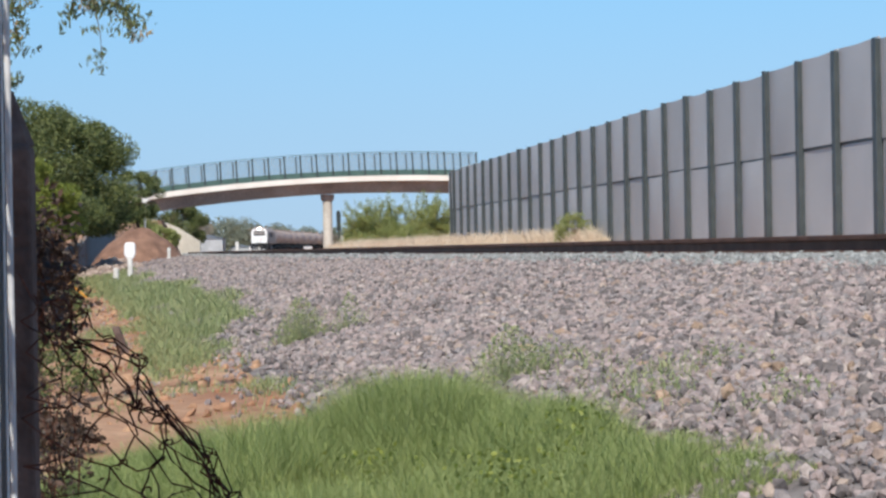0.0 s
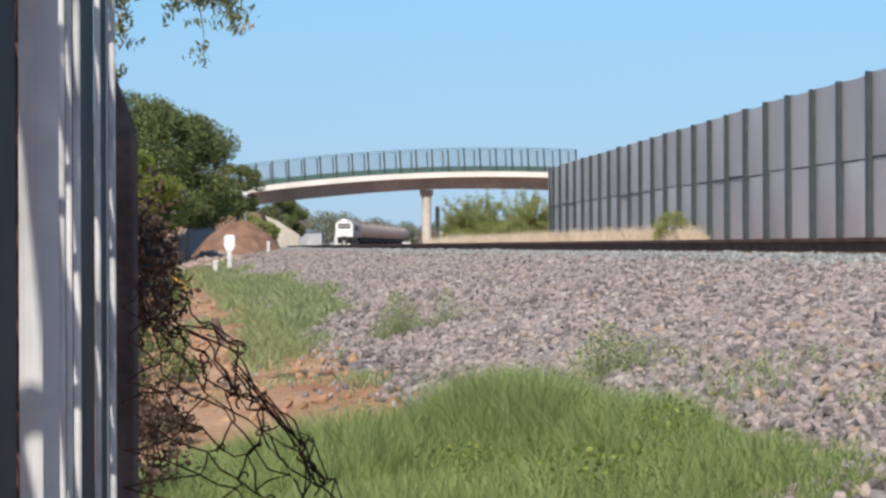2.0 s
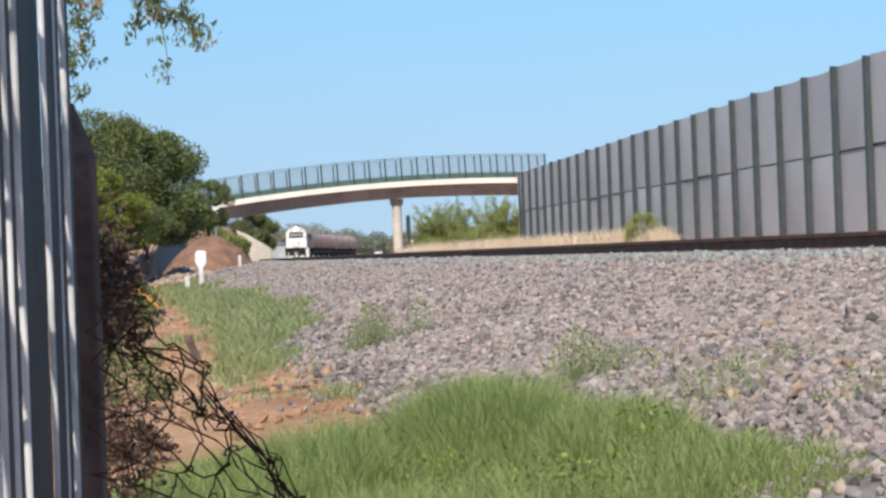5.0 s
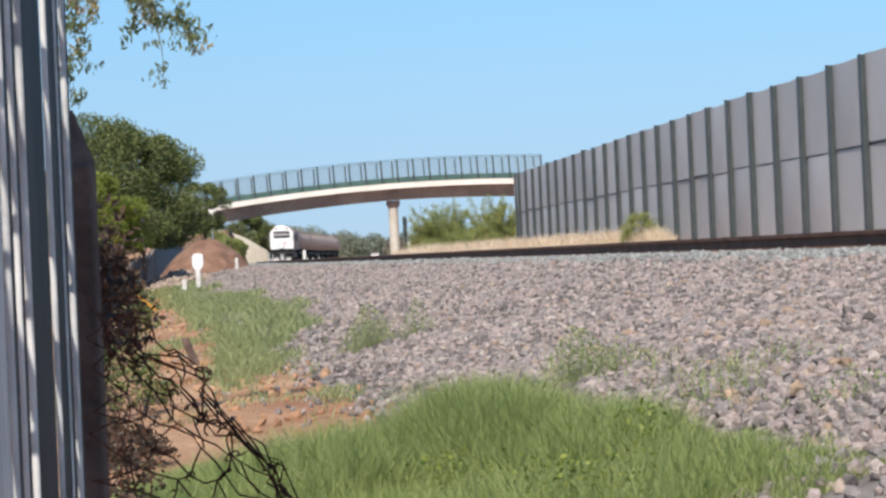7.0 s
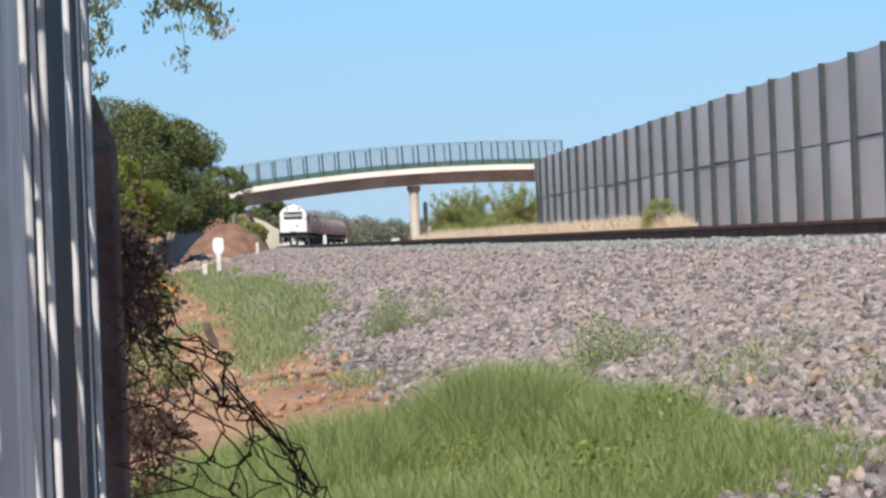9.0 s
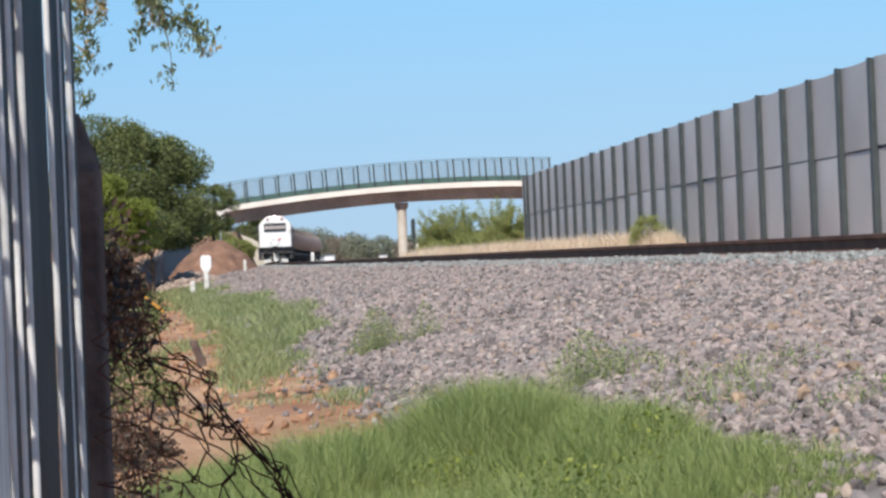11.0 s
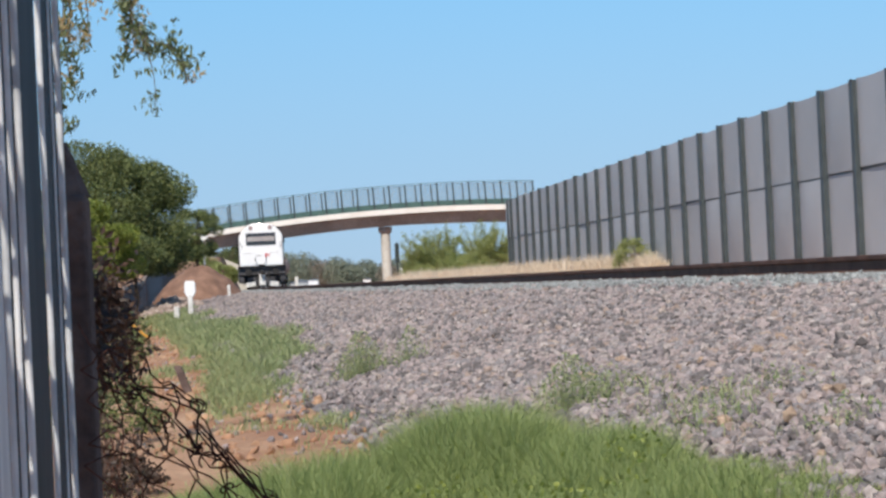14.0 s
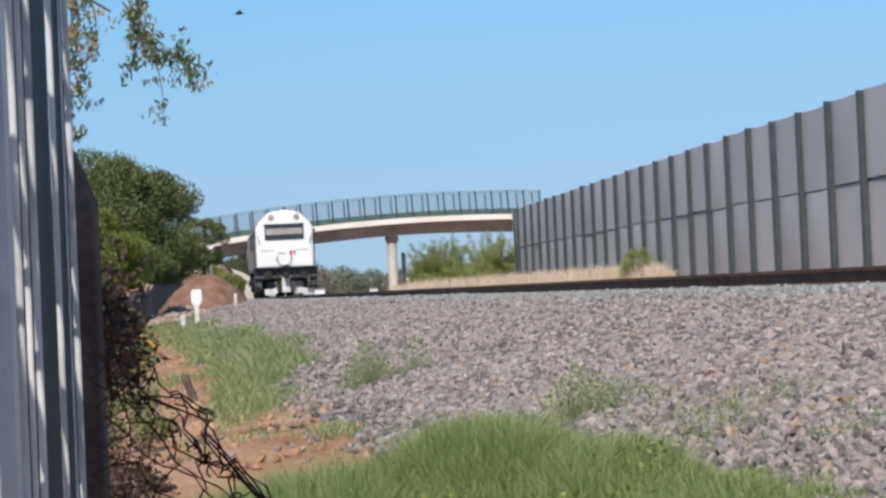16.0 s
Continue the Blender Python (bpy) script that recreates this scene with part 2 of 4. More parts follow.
def prism(outline, y0, y1, bevel=0.0):
    """A closed outline in x and z, drawn out along y."""
    bm = bmesh.new()
    a = [bm.verts.new((x, y0, z)) for x, z in outline]
    b = [bm.verts.new((x, y1, z)) for x, z in outline]
    n = len(outline)
    bm.faces.new(a)
    bm.faces.new(b[::-1])
    for i in range(n):
        bm.faces.new((a[i], b[i], b[(i + 1) % n], a[(i + 1) % n]))
    bmesh.ops.recalc_face_normals(bm, faces=bm.faces)
    if bevel:
        bmesh.ops.bevel(bm, geom=list(bm.edges), offset=bevel, segments=2, affect="EDGES", profile=0.5)
    return bm


def raw(name, verts, faces, smooth=False):
    """Mesh data from arrays of vertices and equal-sized faces."""
    verts, faces = np.asarray(verts, np.float32), np.asarray(faces, np.int32)
    me = bpy.data.meshes.new(name)
    k = faces.shape[1]
    me.vertices.add(len(verts))
    me.vertices.foreach_set("co", verts.ravel())
    me.loops.add(faces.size)
    me.loops.foreach_set("vertex_index", faces.ravel())
    me.polygons.add(len(faces))
    me.polygons.foreach_set("loop_start", np.arange(len(faces), dtype=np.int32) * k)
    me.polygons.foreach_set("use_smooth", np.full(len(faces), smooth))
    me.update(calc_edges=True)
    me.validate()
    return me


def tube(points, radii, seg=8):
    """Arrays for a tapered tube through points."""
    pts = [Vector(p) for p in points]
    V, Fc = [], []
    for i, p in enumerate(pts):
        d = (pts[min(i + 1, len(pts) - 1)] - pts[max(i - 1, 0)]).normalized()
        s = d.orthogonal().normalized()
        u = d.cross(s)
        for k in range(seg):
            a = 2 * math.pi * k / seg
            V.append(p + float(radii[i]) * (math.cos(a) * s + math.sin(a) * u))
    for i in range(len(pts) - 1):
        for k in range(seg):
            Fc.append((i * seg + k, i * seg + (k + 1) % seg, (i + 1) * seg + (k + 1) % seg, (i + 1) * seg + k))
    return V, Fc


def tubes(name, lines, seg=6):
    V, Fc = [], []
    for pts, rad in lines:
        v, f = tube(pts, rad if hasattr(rad, "__len__") else [rad] * len(pts), seg)
        Fc += [tuple(i + len(V) for i in q) for q in f]
        V += v
    return raw(name, V, Fc, True)


def blades(name, base, height, width, rng, lean=0.5):
    """Grass: one bent, pointed blade of three faces at each base point."""
    n = len(base)
    ang, ln = rng.uniform(0, 2 * np.pi, n), rng.uniform(0.05, lean, n) * height
    dx, dy = np.cos(ang), np.sin(ang)
    ta = ang + np.pi / 2 + rng.normal(0, 0.5, n)
    wx, wy = np.cos(ta) * width / 2, np.sin(ta) * width / 2
    V = np.zeros((n, 6, 3))
    for k, (h, b, w) in enumerate(((0, 0, 1), (0.5, 0.3, 0.8), (1, 1, 0.1))):
        c = base + np.c_[dx * ln * b, dy * ln * b, height * h * (1 - 0.15 * b)]
        o = np.c_[wx * w, wy * w, np.zeros(n)]
        V[:, 2 * k], V[:, 2 * k + 1] = c - o, c + o
    i = (np.arange(n) * 6)[:, None]
    Fc = np.concatenate([i + [0, 1, 3, 2], i + [2, 3, 5, 4]])
    return raw(name, V.reshape(-1, 3), Fc)


def leaf_mesh(name, centres, size, rng, slim=0.5, droop=0.0):
    """A folded leaf of two faces at each centre."""
    n = len(centres)
    d = rng.normal(size=(n, 3))
    d[:, 2] -= droop
    d /= np.linalg.norm(d, axis=1)[:, None]
    s = np.cross(d, rng.normal(size=(n, 3)))
    s /= np.linalg.norm(s, axis=1)[:, None]
    u = np.cross(d, s)
    L = (size * rng.uniform(0.6, 1.3, n))[:, None]
    V = np.zeros((n, 4, 3))
    V[:, 0], V[:, 1] = centres - d * L / 2, centres + s * L * slim / 2 + u * L * 0.08
    V[:, 2], V[:, 3] = centres + d * L / 2, centres - s * L * slim / 2 + u * L * 0.08
    i = (np.arange(n) * 4)[:, None]
    return raw(name, V.reshape(-1, 3), np.concatenate([i + [0, 1, 2], i + [0, 2, 3]]))


def stone_mesh(name, pos, size, rng):
    """Angular stones: jittered icosahedra, flattened and turned at random."""
    bm = bmesh.new()
    bmesh.ops.create_icosphere(bm, subdivisions=1, radius=1.0)
    bv = np.array([v.co[:] for v in bm.verts])
    bf = np.array([[v.index for v in f.verts] for f in bm.faces])
    bm.free()
    n, k = len(pos), len(bv)
    V = bv[None] * rng.uniform(0.62, 1.3, (n, k, 1)) * rng.uniform(0.5, 1.2, (n, 1, 3))
    q = rng.normal(size=(n, 4))
    q /= np.linalg.norm(q, axis=1)[:, None]
    w, x, y, z = q.T
    Rm = np.stack([1 - 2 * (y * y + z * z), 2 * (x * y - w * z), 2 * (x * z + w * y), 2 * (x * y + w * z), 1 - 2 * (x * x + z * z), 2 * (y * z - w * x), 2 * (x * z - w * y), 2 * (y * z + w * x), 1 - 2 * (x * x + y * y)], 1).reshape(n, 3, 3)
    V = np.einsum("nij,nkj->nki", Rm, V) * (size / 2)[:, None, None] + pos[:, None]
    Fc = bf[None] + (np.arange(n) * k)[:, None, None]
    return raw(name, V.reshape(-1, 3), Fc.reshape(-1, 3))

# ---- the lie of the land ----
RAIL_TOP = 0.9


def track_x(y):
    """x of the near rail's line at y: a wide curve."""
    return -23.43 + 2.23e-4 * (366 - y) ** 2


def track_slope(y):
    return -2 * 2.23e-4 * (366 - y)


PROFILE_U = [-900, -60, -9, -6.5, -4.6, -2.3, 0.75, 2.4, 3.9, 5.0, 6.5, 9, 14, 40, 900]
PROFILE_Z = [0.9, 0.9, 0.8, 0.7, 0.65, 0.745, 0.72, 0.54, 0.3, 0.06, -0.02, 0.0, 0.1, 0.5, 0.8]


def ground_z(x, y):
    """Height of the ground: a ballasted shoulder beside the rail, a low verge beside that."""
    x, y = np.asarray(x, float), np.asarray(y, float)
    u = track_x(np.clip(y, -40, 600)) - x
    z = np.interp(u, PROFILE_U, PROFILE_Z)
    low = np.clip((u - 5.2) / 1.5, 0, 1) * np.clip((14 - u) / 4, 0, 1)
    # the bank that carries the road up to the bridge
    bank = np.interp(y, [90, 150, 205, 250, 296, 325], [0, 1.0, 2.9, 4.4, 5.2, 0]) * np.clip((u - 4.3) / 2.2, 0, 1)
    return z + bank * np.clip((u - 4.0) / 1.0, 0, 1) + low * (0.05 * np.sin(x * 1.7 + 0.6 * y) + 0.04 * np.sin(0.9 * y + 2 - x)) * np.clip(1.2 - y / 90, 0, 1)


def build_ground():
    us = np.unique(np.concatenate([[-1500, -600, -250, -120, -60, -30, -15], np.linspace(-9, 15, 97), [17, 20, 25, 32, 40, 60, 100, 200, 500, 1500]]))
    ys = np.unique(np.concatenate([[-60, -30, -12], np.linspace(-4, 40, 177), np.linspace(40, 120, 81), np.linspace(125, 400, 56), [450, 520, 600, 800, 1200, 2000, 3500]]))
    U, Y = np.meshgrid(us, ys)
    X = track_x(np.clip(Y, -40, 600)) - U
    Z = ground_z(X, Y)
    n = len(us)
    i = (np.arange(len(ys) - 1)[:, None] * n + np.arange(n - 1)[None]).ravel()
    me = raw("ground", np.stack([X, Y, Z], -1).reshape(-1, 3), np.stack([i + 1, i, i + n, i + n + 1], -1), True)
    me.materials.append(M_SOIL)
    me.materials.append(M_BED)
    uc = ((U[:-1, :-1] + U[1:, 1:]) / 2).ravel()
    yc = ((Y[:-1, :-1] + Y[1:, 1:]) / 2).ravel()
    me.polygons.foreach_set("material_index", ((uc > -5) & (uc < 5.0) & (yc < 900)).astype(np.int32))
    return tagged(new("ground", me), "red earth verge and grey stone track bed", "ground", kind="structure")


build_ground()


def rail_mesh(off):
    """Flat-bottomed rail swept along the curve."""
    prof = [(-0.07, -0.159), (0.07, -0.159), (0.07, -0.148), (0.01, -0.128), (0.009, -0.05), (0.035, -0.036), (0.035, -0.006), (0.028, 0), (-0.028, 0), (-0.035, -0.006), (-0.035, -0.036), (-0.009, -0.05), (-0.01, -0.128), (-0.07, -0.148)]
    ys = np.concatenate([np.arange(-8, 120, 1.5), np.arange(120, 900, 8.0)])
    V = [(track_x(min(y, 620)) + off + px, y, RAIL_TOP + pz) for y in ys for px, pz in prof]
    k = len(prof)
    Fc = [(i * k + j, i * k + (j + 1) % k, (i + 1) * k + (j + 1) % k, (i + 1) * k + j) for i in range(len(ys) - 1) for j in range(k)]
    return raw("rail", V, Fc)


track = empty("railway_track", label="single railway track with rusty rails on grey ballast", category="railway track", kind="structure")
part("rail", rail_mesh(0.0), M_RAIL, track, "rusty brown steel rail")
part("rail", rail_mesh(1.74), M_RAIL, track, "rusty brown steel rail")
sleeper_me = None
for k in range(150):
    y = -4 + 0.6 * k
    if sleeper_me is None:
        s = part("sleeper", box((0, 0, 0), (2.6, 0.28, 0.22), None, 0.02), M_SLEEPER, track)
        sleeper_me = s.data
    else:
        s = new("sleeper", sleeper_me)
        s.parent = track
    s.matrix_world = Matrix.Translation((track_x(y) + 0.87, y, RAIL_TOP - 0.275)) @ Matrix.Rotation(-math.atan(track_slope(y)), 4, "Z")


def build_noise_barrier():
    """Steel posts with two tall grey panels in each bay."""
    wall = empty("noise_barrier", label="tall grey panelled noise barrier with dark green steel posts", category="noise barrier", kind="structure")
    ang = math.atan(0.0871)
    post_bm = bmesh.new()
    add_box(post_bm, (-0.07, 0, 2.3), (0.014, 0.27, 4.95))
    add_box(post_bm, (0.14, 0, 2.3), (0.014, 0.27, 4.95))
    add_box(post_bm, (0.035, 0, 2.3), (0.2, 0.014, 4.94))
    joint = box((0, 0, 0), (0.05, 2.86, 0.07))
    joint_me = bpy.data.meshes.new("joint")
    joint.to_mesh(joint_me)
    joint.free()
    joint_me.materials.append(M_BARPOST)
    post = None

    def panel(h, bow, seed):
        """A sheet 2.86 m long with a slight belly and folded rims."""
        rg = np.random.default_rng(seed)
        ys, zs = np.linspace(-1.43, 1.43, 9), np.linspace(0, h, 7)
        V = []
        for side in (-1, 1):
            for z in zs:
                for y in ys:
                    b = bow * (1 - (y / 1.43) ** 2) * (0.3 + math.sin(z / h * 2.6))
                    V.append((side * 0.025 - b, y, z - (0.035 * (1 - (y / 1.43) ** 2) if z == zs[-1] else 0) + rg.normal(0, 0.002)))
        n, m = len(ys), len(zs)
        Fc = []
        for s in (0, 1):
            for a in range(m - 1):
                for b in range(n - 1):
                    i = s * n * m + a * n + b
                    q = (i, i + 1, i + n + 1, i + n)
                    Fc.append(q if s else q[::-1])
        o = n * m
        for b in range(n - 1):
            Fc.append((b, b + 1, o + b + 1, o + b))
            t = (m - 1) * n + b
            Fc.append((t + 1, t, o + t, o + t + 1))
        for a in range(m - 1):
            Fc.append((a * n, o + a * n, o + (a + 1) * n, (a + 1) * n))
            t = a * n + n - 1
            Fc.append((t, t + n, o + t + n, o + t))
        return raw("panel", V, Fc, False)

    lows = [panel(2.16, b, i) for i, b in enumerate((0.05, 0.0, 0.07, -0.02))]
    ups = [panel(2.05, b, 9 + i) for i, b in enumerate((0.03, 0.06, 0.0, 0.045))]
    rg = random.Random(5)
    for k in range(-9, 25):
        y = 52.5 + 2.989 * k
        if k == 24:
            y = 122.6
        m = Matrix.Translation((14.13 - 0.0871 * y, y, 0.25)) @ Matrix.Rotation(ang, 4, "Z")
        if post is None:
            post = part("post", post_bm, M_BARPOST, wall, "dark green steel post")
            p = post
        else:
            p = new("post", post.data)
            p.parent = wall
            tagged(p, "dark green steel post")
        p.matrix_world = m @ Matrix.Translation((0, 0, rg.uniform(-0.03, 0.04)))
        if k == 24:
            break
        mid = Matrix.Translation((14.13 - 0.0871 * (y + 1.4945), y + 1.4945, 0)) @ Matrix.Rotation(ang, 4, "Z")
        step = rg.choice((-0.03, 0.0, 0.0, 0.03))
        q = new("joint", joint_me)
        q.parent = wall
        q.matrix_world = mid @ Matrix.Translation((0.1, 0, 2.955 + step)) @ Matrix.Rotation(radians(rg.uniform(-0.5, 0.5)), 4, "X")
        for me, z, out in ((rg.choice(lows), 0.8 + step, 0.1), (rg.choice(ups), 2.985 + step, rg.uniform(0.075, 0.09))):
            q = new("panel", me)
            if not me.materials:
                me.materials.append(M_PANEL)
            q.parent = wall
            q.matrix_world = mid @ Matrix.Translation((out, 0, z)) @ Matrix.Rotation(radians(rg.uniform(-0.12, 0.12)), 4, "Y")
    plinth = prism([(-0.06, 0.2), (0.06, 0.2), (0.06, 0.8), (-0.06, 0.8)], 0, 99)
    q = part("plinth", plinth, M_CONC, wall, "low concrete plinth")
    q.matrix_world = Matrix.Translation((14.13 - 0.0871 * 24, 24, 0)) @ Matrix.Rotation(ang, 4, "Z")
    return wall


build_noise_barrier()

BRIDGE_Y = 285.0


def deck_z(x):
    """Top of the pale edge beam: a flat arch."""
    return 10.15 - 0.00214 * x * x


def build_bridge():
    br = empty("road_bridge", label="concrete overbridge on a round pier with green mesh railings", category="bridge", kind="structure")
    xs = np.linspace(-66, 52, 60)

    def sweep(outline, nm, material, label=""):
        """outline in y and height against the beam's top."""
        k = len(outline)
        V = [(x, BRIDGE_Y + oy, deck_z(x) + oz - (0.25 * max(0, abs(x + 7) / 25) if oz < -1.2 else 0)) for x in xs for oy, oz in outline]
        Fc = [(i * k + j, (i + 1) * k + j, (i + 1) * k + (j + 1) % k, i * k + (j + 1) % k) for i in range(len(xs) - 1) for j in range(k)]
        return part(nm, raw(nm, V, Fc), material, br, label)

    sweep([(0, 0), (0.35, 0), (0.35, -0.67), (0, -0.67)], "edge_beam", M_BEAM, "pale concrete edge beam")
    sweep([(5.0, 0), (5.35, 0), (5.35, -0.62), (5.0, -0.62)], "edge_beam", M_BEAM, "pale concrete edge beam")
    # deck and girder darker than the beams: overhang shade put in their colour
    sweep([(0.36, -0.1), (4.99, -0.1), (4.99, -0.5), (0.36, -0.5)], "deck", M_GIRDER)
    sweep([(0.6, -0.5), (4.7, -0.5), (4.0, -2.0), (1.3, -2.0)], "girder", M_GIRDER, "concrete box girder with shade in its darker tone")
    pz = deck_z(-7.53) - 2.1
    pier = bmesh.new()
    add_cyl(pier, (-7.53, BRIDGE_Y + 2.6, 0), (-7.53, BRIDGE_Y + 2.6, pz - 0.9), 0.6, 0.6, 28)
    part("pier", pier, M_CONC, br, "round pale concrete pier")
    cap = bmesh.new()
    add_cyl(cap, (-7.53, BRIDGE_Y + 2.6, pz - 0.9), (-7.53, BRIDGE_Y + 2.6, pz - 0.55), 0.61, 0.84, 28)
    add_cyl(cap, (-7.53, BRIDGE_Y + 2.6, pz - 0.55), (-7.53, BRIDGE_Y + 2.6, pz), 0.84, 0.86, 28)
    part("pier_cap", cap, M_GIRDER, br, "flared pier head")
    for side, oy in ((0, 0.18), (1, 5.18)):
        V, Fc = [], []
        # solid green lower screen
        k = 4
        sub = [x for x in xs if x < 11.45] + [11.45]
        for x in sub:
            for dy, dz in ((-0.03, 0.0), (0.03, 0.0), (0.03, 0.71), (-0.03, 0.71)):
                V.append((x, BRIDGE_Y + oy + dy, deck_z(x) + dz))
        Fc = [(i * k + j, (i + 1) * k + j, (i + 1) * k + (j + 1) % k, i * k + (j + 1) % k) for i in range(len(sub) - 1) for j in range(k)]
        part("kick_plate", raw("kick_plate", V, Fc), M_CAGE, br, "solid green lower screen")
        V, Fc = [], []
        for x in sub:
            V += [(x, BRIDGE_Y + oy, deck_z(x) + 0.71), (x, BRIDGE_Y + oy, deck_z(x) + 2.95)]
        Fc = [(2 * i, 2 * i + 2, 2 * i + 3, 2 * i + 1) for i in range(len(sub) - 1)]
        part("mesh_screen", raw("mesh_screen", V, Fc), M_MESH, br, "fine green wire mesh")
        for dz in (2.95,):
            part("top_rail", tubes("top_rail", [([(x, BRIDGE_Y + oy, deck_z(x) + dz) for x in sub], 0.028)]), M_CAGE, br)
        bm = bmesh.new()
        add_box(bm, (0, 0, 1.45), (0.19, 0.12, 2.95))
        add_box(bm, (0, 0, 0.5), (0.2, 0.16, 0.7))
        first = None
        for n in range(38):
            x = 11.35 - 2.0 * n - side * 0.75
            if first is None:
                first = p = part("cage_post", bm, M_GREEN, br, "dark green railing post")
            else:
                p = new("cage_post", first.data)
                p.parent = br
            p.location = (x, BRIDGE_Y + oy, deck_z(x))
            p.rotation_euler = (0, radians(-3.0), 0)
        if first is None:
            bm.free()
    # abutment wings either side
    w = prism([(-45, 0.3), (-24.65, 0.3), (-24.65, 2.36), (-27.6, 4.25), (-29.7, 5.15), (-45, 8.2)], 300, 300.8)
    part("wing_wall", w, M_CONC, br, "pale sloping concrete wing wall")
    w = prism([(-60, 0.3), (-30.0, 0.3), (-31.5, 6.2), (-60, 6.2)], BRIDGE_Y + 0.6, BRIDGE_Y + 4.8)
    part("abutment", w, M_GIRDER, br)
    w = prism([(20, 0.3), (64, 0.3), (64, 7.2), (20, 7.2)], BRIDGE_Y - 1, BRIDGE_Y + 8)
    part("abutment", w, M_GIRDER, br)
    return br


build_bridge()


# ---- ballast stones ----
def scatter(n, y0, y1, u0, u1, seed):
    rg = np.random.default_rng(seed)
    y = rg.uniform(y0, y1, n)
    u = rg.uniform(u0, u1, n)
    return y, u, rg


def build_ballast():
    bed = empty("ballast", label="angular grey and mauve crushed granite ballast", category="ballast", kind="stuff")
    bands = ((9000, -3.5, 3.4, 0.05, 5.15, 0.035, 0.075), (48000, 3.4, 16, 0.05, 5.15, 0.032, 0.074), (26000, 16, 38, 0.05, 5.1, 0.036, 0.075), (15000, 38, 100, 0.05, 5.0, 0.05, 0.1), (6000, 100, 230, 0.05, 4.9, 0.08, 0.15))
    for i, (n, y0, y1, u0, u1, s0, s1) in enumerate(bands):
        y, u, rg = scatter(n, y0, y1, u0, u1, 20 + i)
        edge = np.interp(y, [0, 22, 34, 230], [4.75, 4.7, 4.2, 4.3]) + 0.25 * np.sin(y * 0.8) + rg.normal(0, 0.25, n)
        keep = u < edge
        y, u = y[keep], u[keep]
        x = track_x(y) - u
        size = rg.uniform(s0, s1, len(y)) * rg.choice([1, 1, 1, 1.3], len(y)) * np.interp(y, [5, 11], [0.68, 1])
        pos = np.c_[x, y, ground_z(x, y) + size * 0.22]
        fresh = u < 1.12 + 0.12 * np.sin(y * 1.9) + rg.normal(0, 0.12, len(u))
        part("stones", stone_mesh("stones", pos[~fresh], size[~fresh] * 0.92, rg), M_STONE, bed)
        part("fresh_stones", stone_mesh("fresh_stones", pos[fresh], size[fresh] * 0.8, rg), M_FRESH, bed, "fresh blue-grey stones beside the rail")
    # a drift of strays on the verge
    rg = np.random.default_rng(77)
    y = rg.uniform(5, 40, 1800)
    u = 4.6 + rg.exponential(0.35, 1800)
    x = track_x(y) - u
    size = rg.uniform(0.02, 0.055, 1800)
    part("stray_stones", stone_mesh("stray_stones", np.c_[x, y, ground_z(x, y) + size * 0.2], size, rg), M_STONE, bed)
    y = rg.uniform(5, 60, 5000)
    u = rg.uniform(4.9, 9, 5000)
    x = track_x(y) - u
    size = rg.uniform(0.02, 0.09, 5000) ** 1.0
    clods = stone_mesh("clods", np.c_[x, y, ground_z(x, y) + size * 0.05], size, rg)
    clods.materials.append(M_SOIL)
    tagged(new("soil_clods", clods), "crumbly red soil clods on the verge", "soil", kind="stuff")
    # single stones that can be picked out close by
    shapes = [stone_mesh("stone", np.zeros((1, 3)), np.array([1.0]), np.random.default_rng(100 + i)) for i in range(14)]
    mats = M_STONE
    for me in shapes:
        me.materials.append(mats)
    rg = np.random.default_rng(9)
    for k in range(260):
        y = rg.uniform(5.5, 11)
        u = rg.uniform(2.6, 4.7)
        x = float(track_x(y) - u)
        s = rg.uniform(0.035, 0.06)
        ob = new("stone", shapes[k % 14])
        ob.parent = bed
        ob.matrix_world = Matrix.Translation((x, y, float(ground_z(x, y)) + s * 0.35)) @ Euler(tuple(rg.uniform(0, 6, 3))).to_matrix().to_4x4() @ Matrix.Scale(s, 4)
    browns = [stone_mesh("brown_stone", np.zeros((1, 3)), np.array([1.0]), np.random.default_rng(300 + i)) for i in range(5)]
    for me in browns:
        me.materials.append(M_BROWNSTONE)
    for k in range(60):
        y = rg.uniform(5.5, 13)
        u = rg.uniform(2.6, 4.9)
        x = float(track_x(y) - u)
        s = rg.uniform(0.04, 0.075)
        ob = new("stone", browns[k % 5])
        ob.parent = bed
        ob.matrix_world = Matrix.Translation((x, y, float(ground_z(x, y)) + s * 0.4)) @ Euler(tuple(rg.uniform(0, 6, 3))).to_matrix().to_4x4() @ Matrix.Scale(s, 4)
    return bed


build_ballast()

# ---- train ----
def loco_lines():
    """Cab and body outline seen from the front."""
    return [(-1.43, 1.42), (1.43, 1.42), (1.43, 3.4), (1.28, 3.68), (0.8, 4.14), (0.45, 4.24), (-0.45, 4.24), (-0.8, 4.14), (-1.28, 3.68), (-1.43, 3.4)]


def wheel_part(parent, x, y):
    w = part("wheel", cyl((x - 0.07, y, 0.5), (x + 0.07, y, 0.5), 0.5, 0.5, 20), M_DARK, parent)
    return w


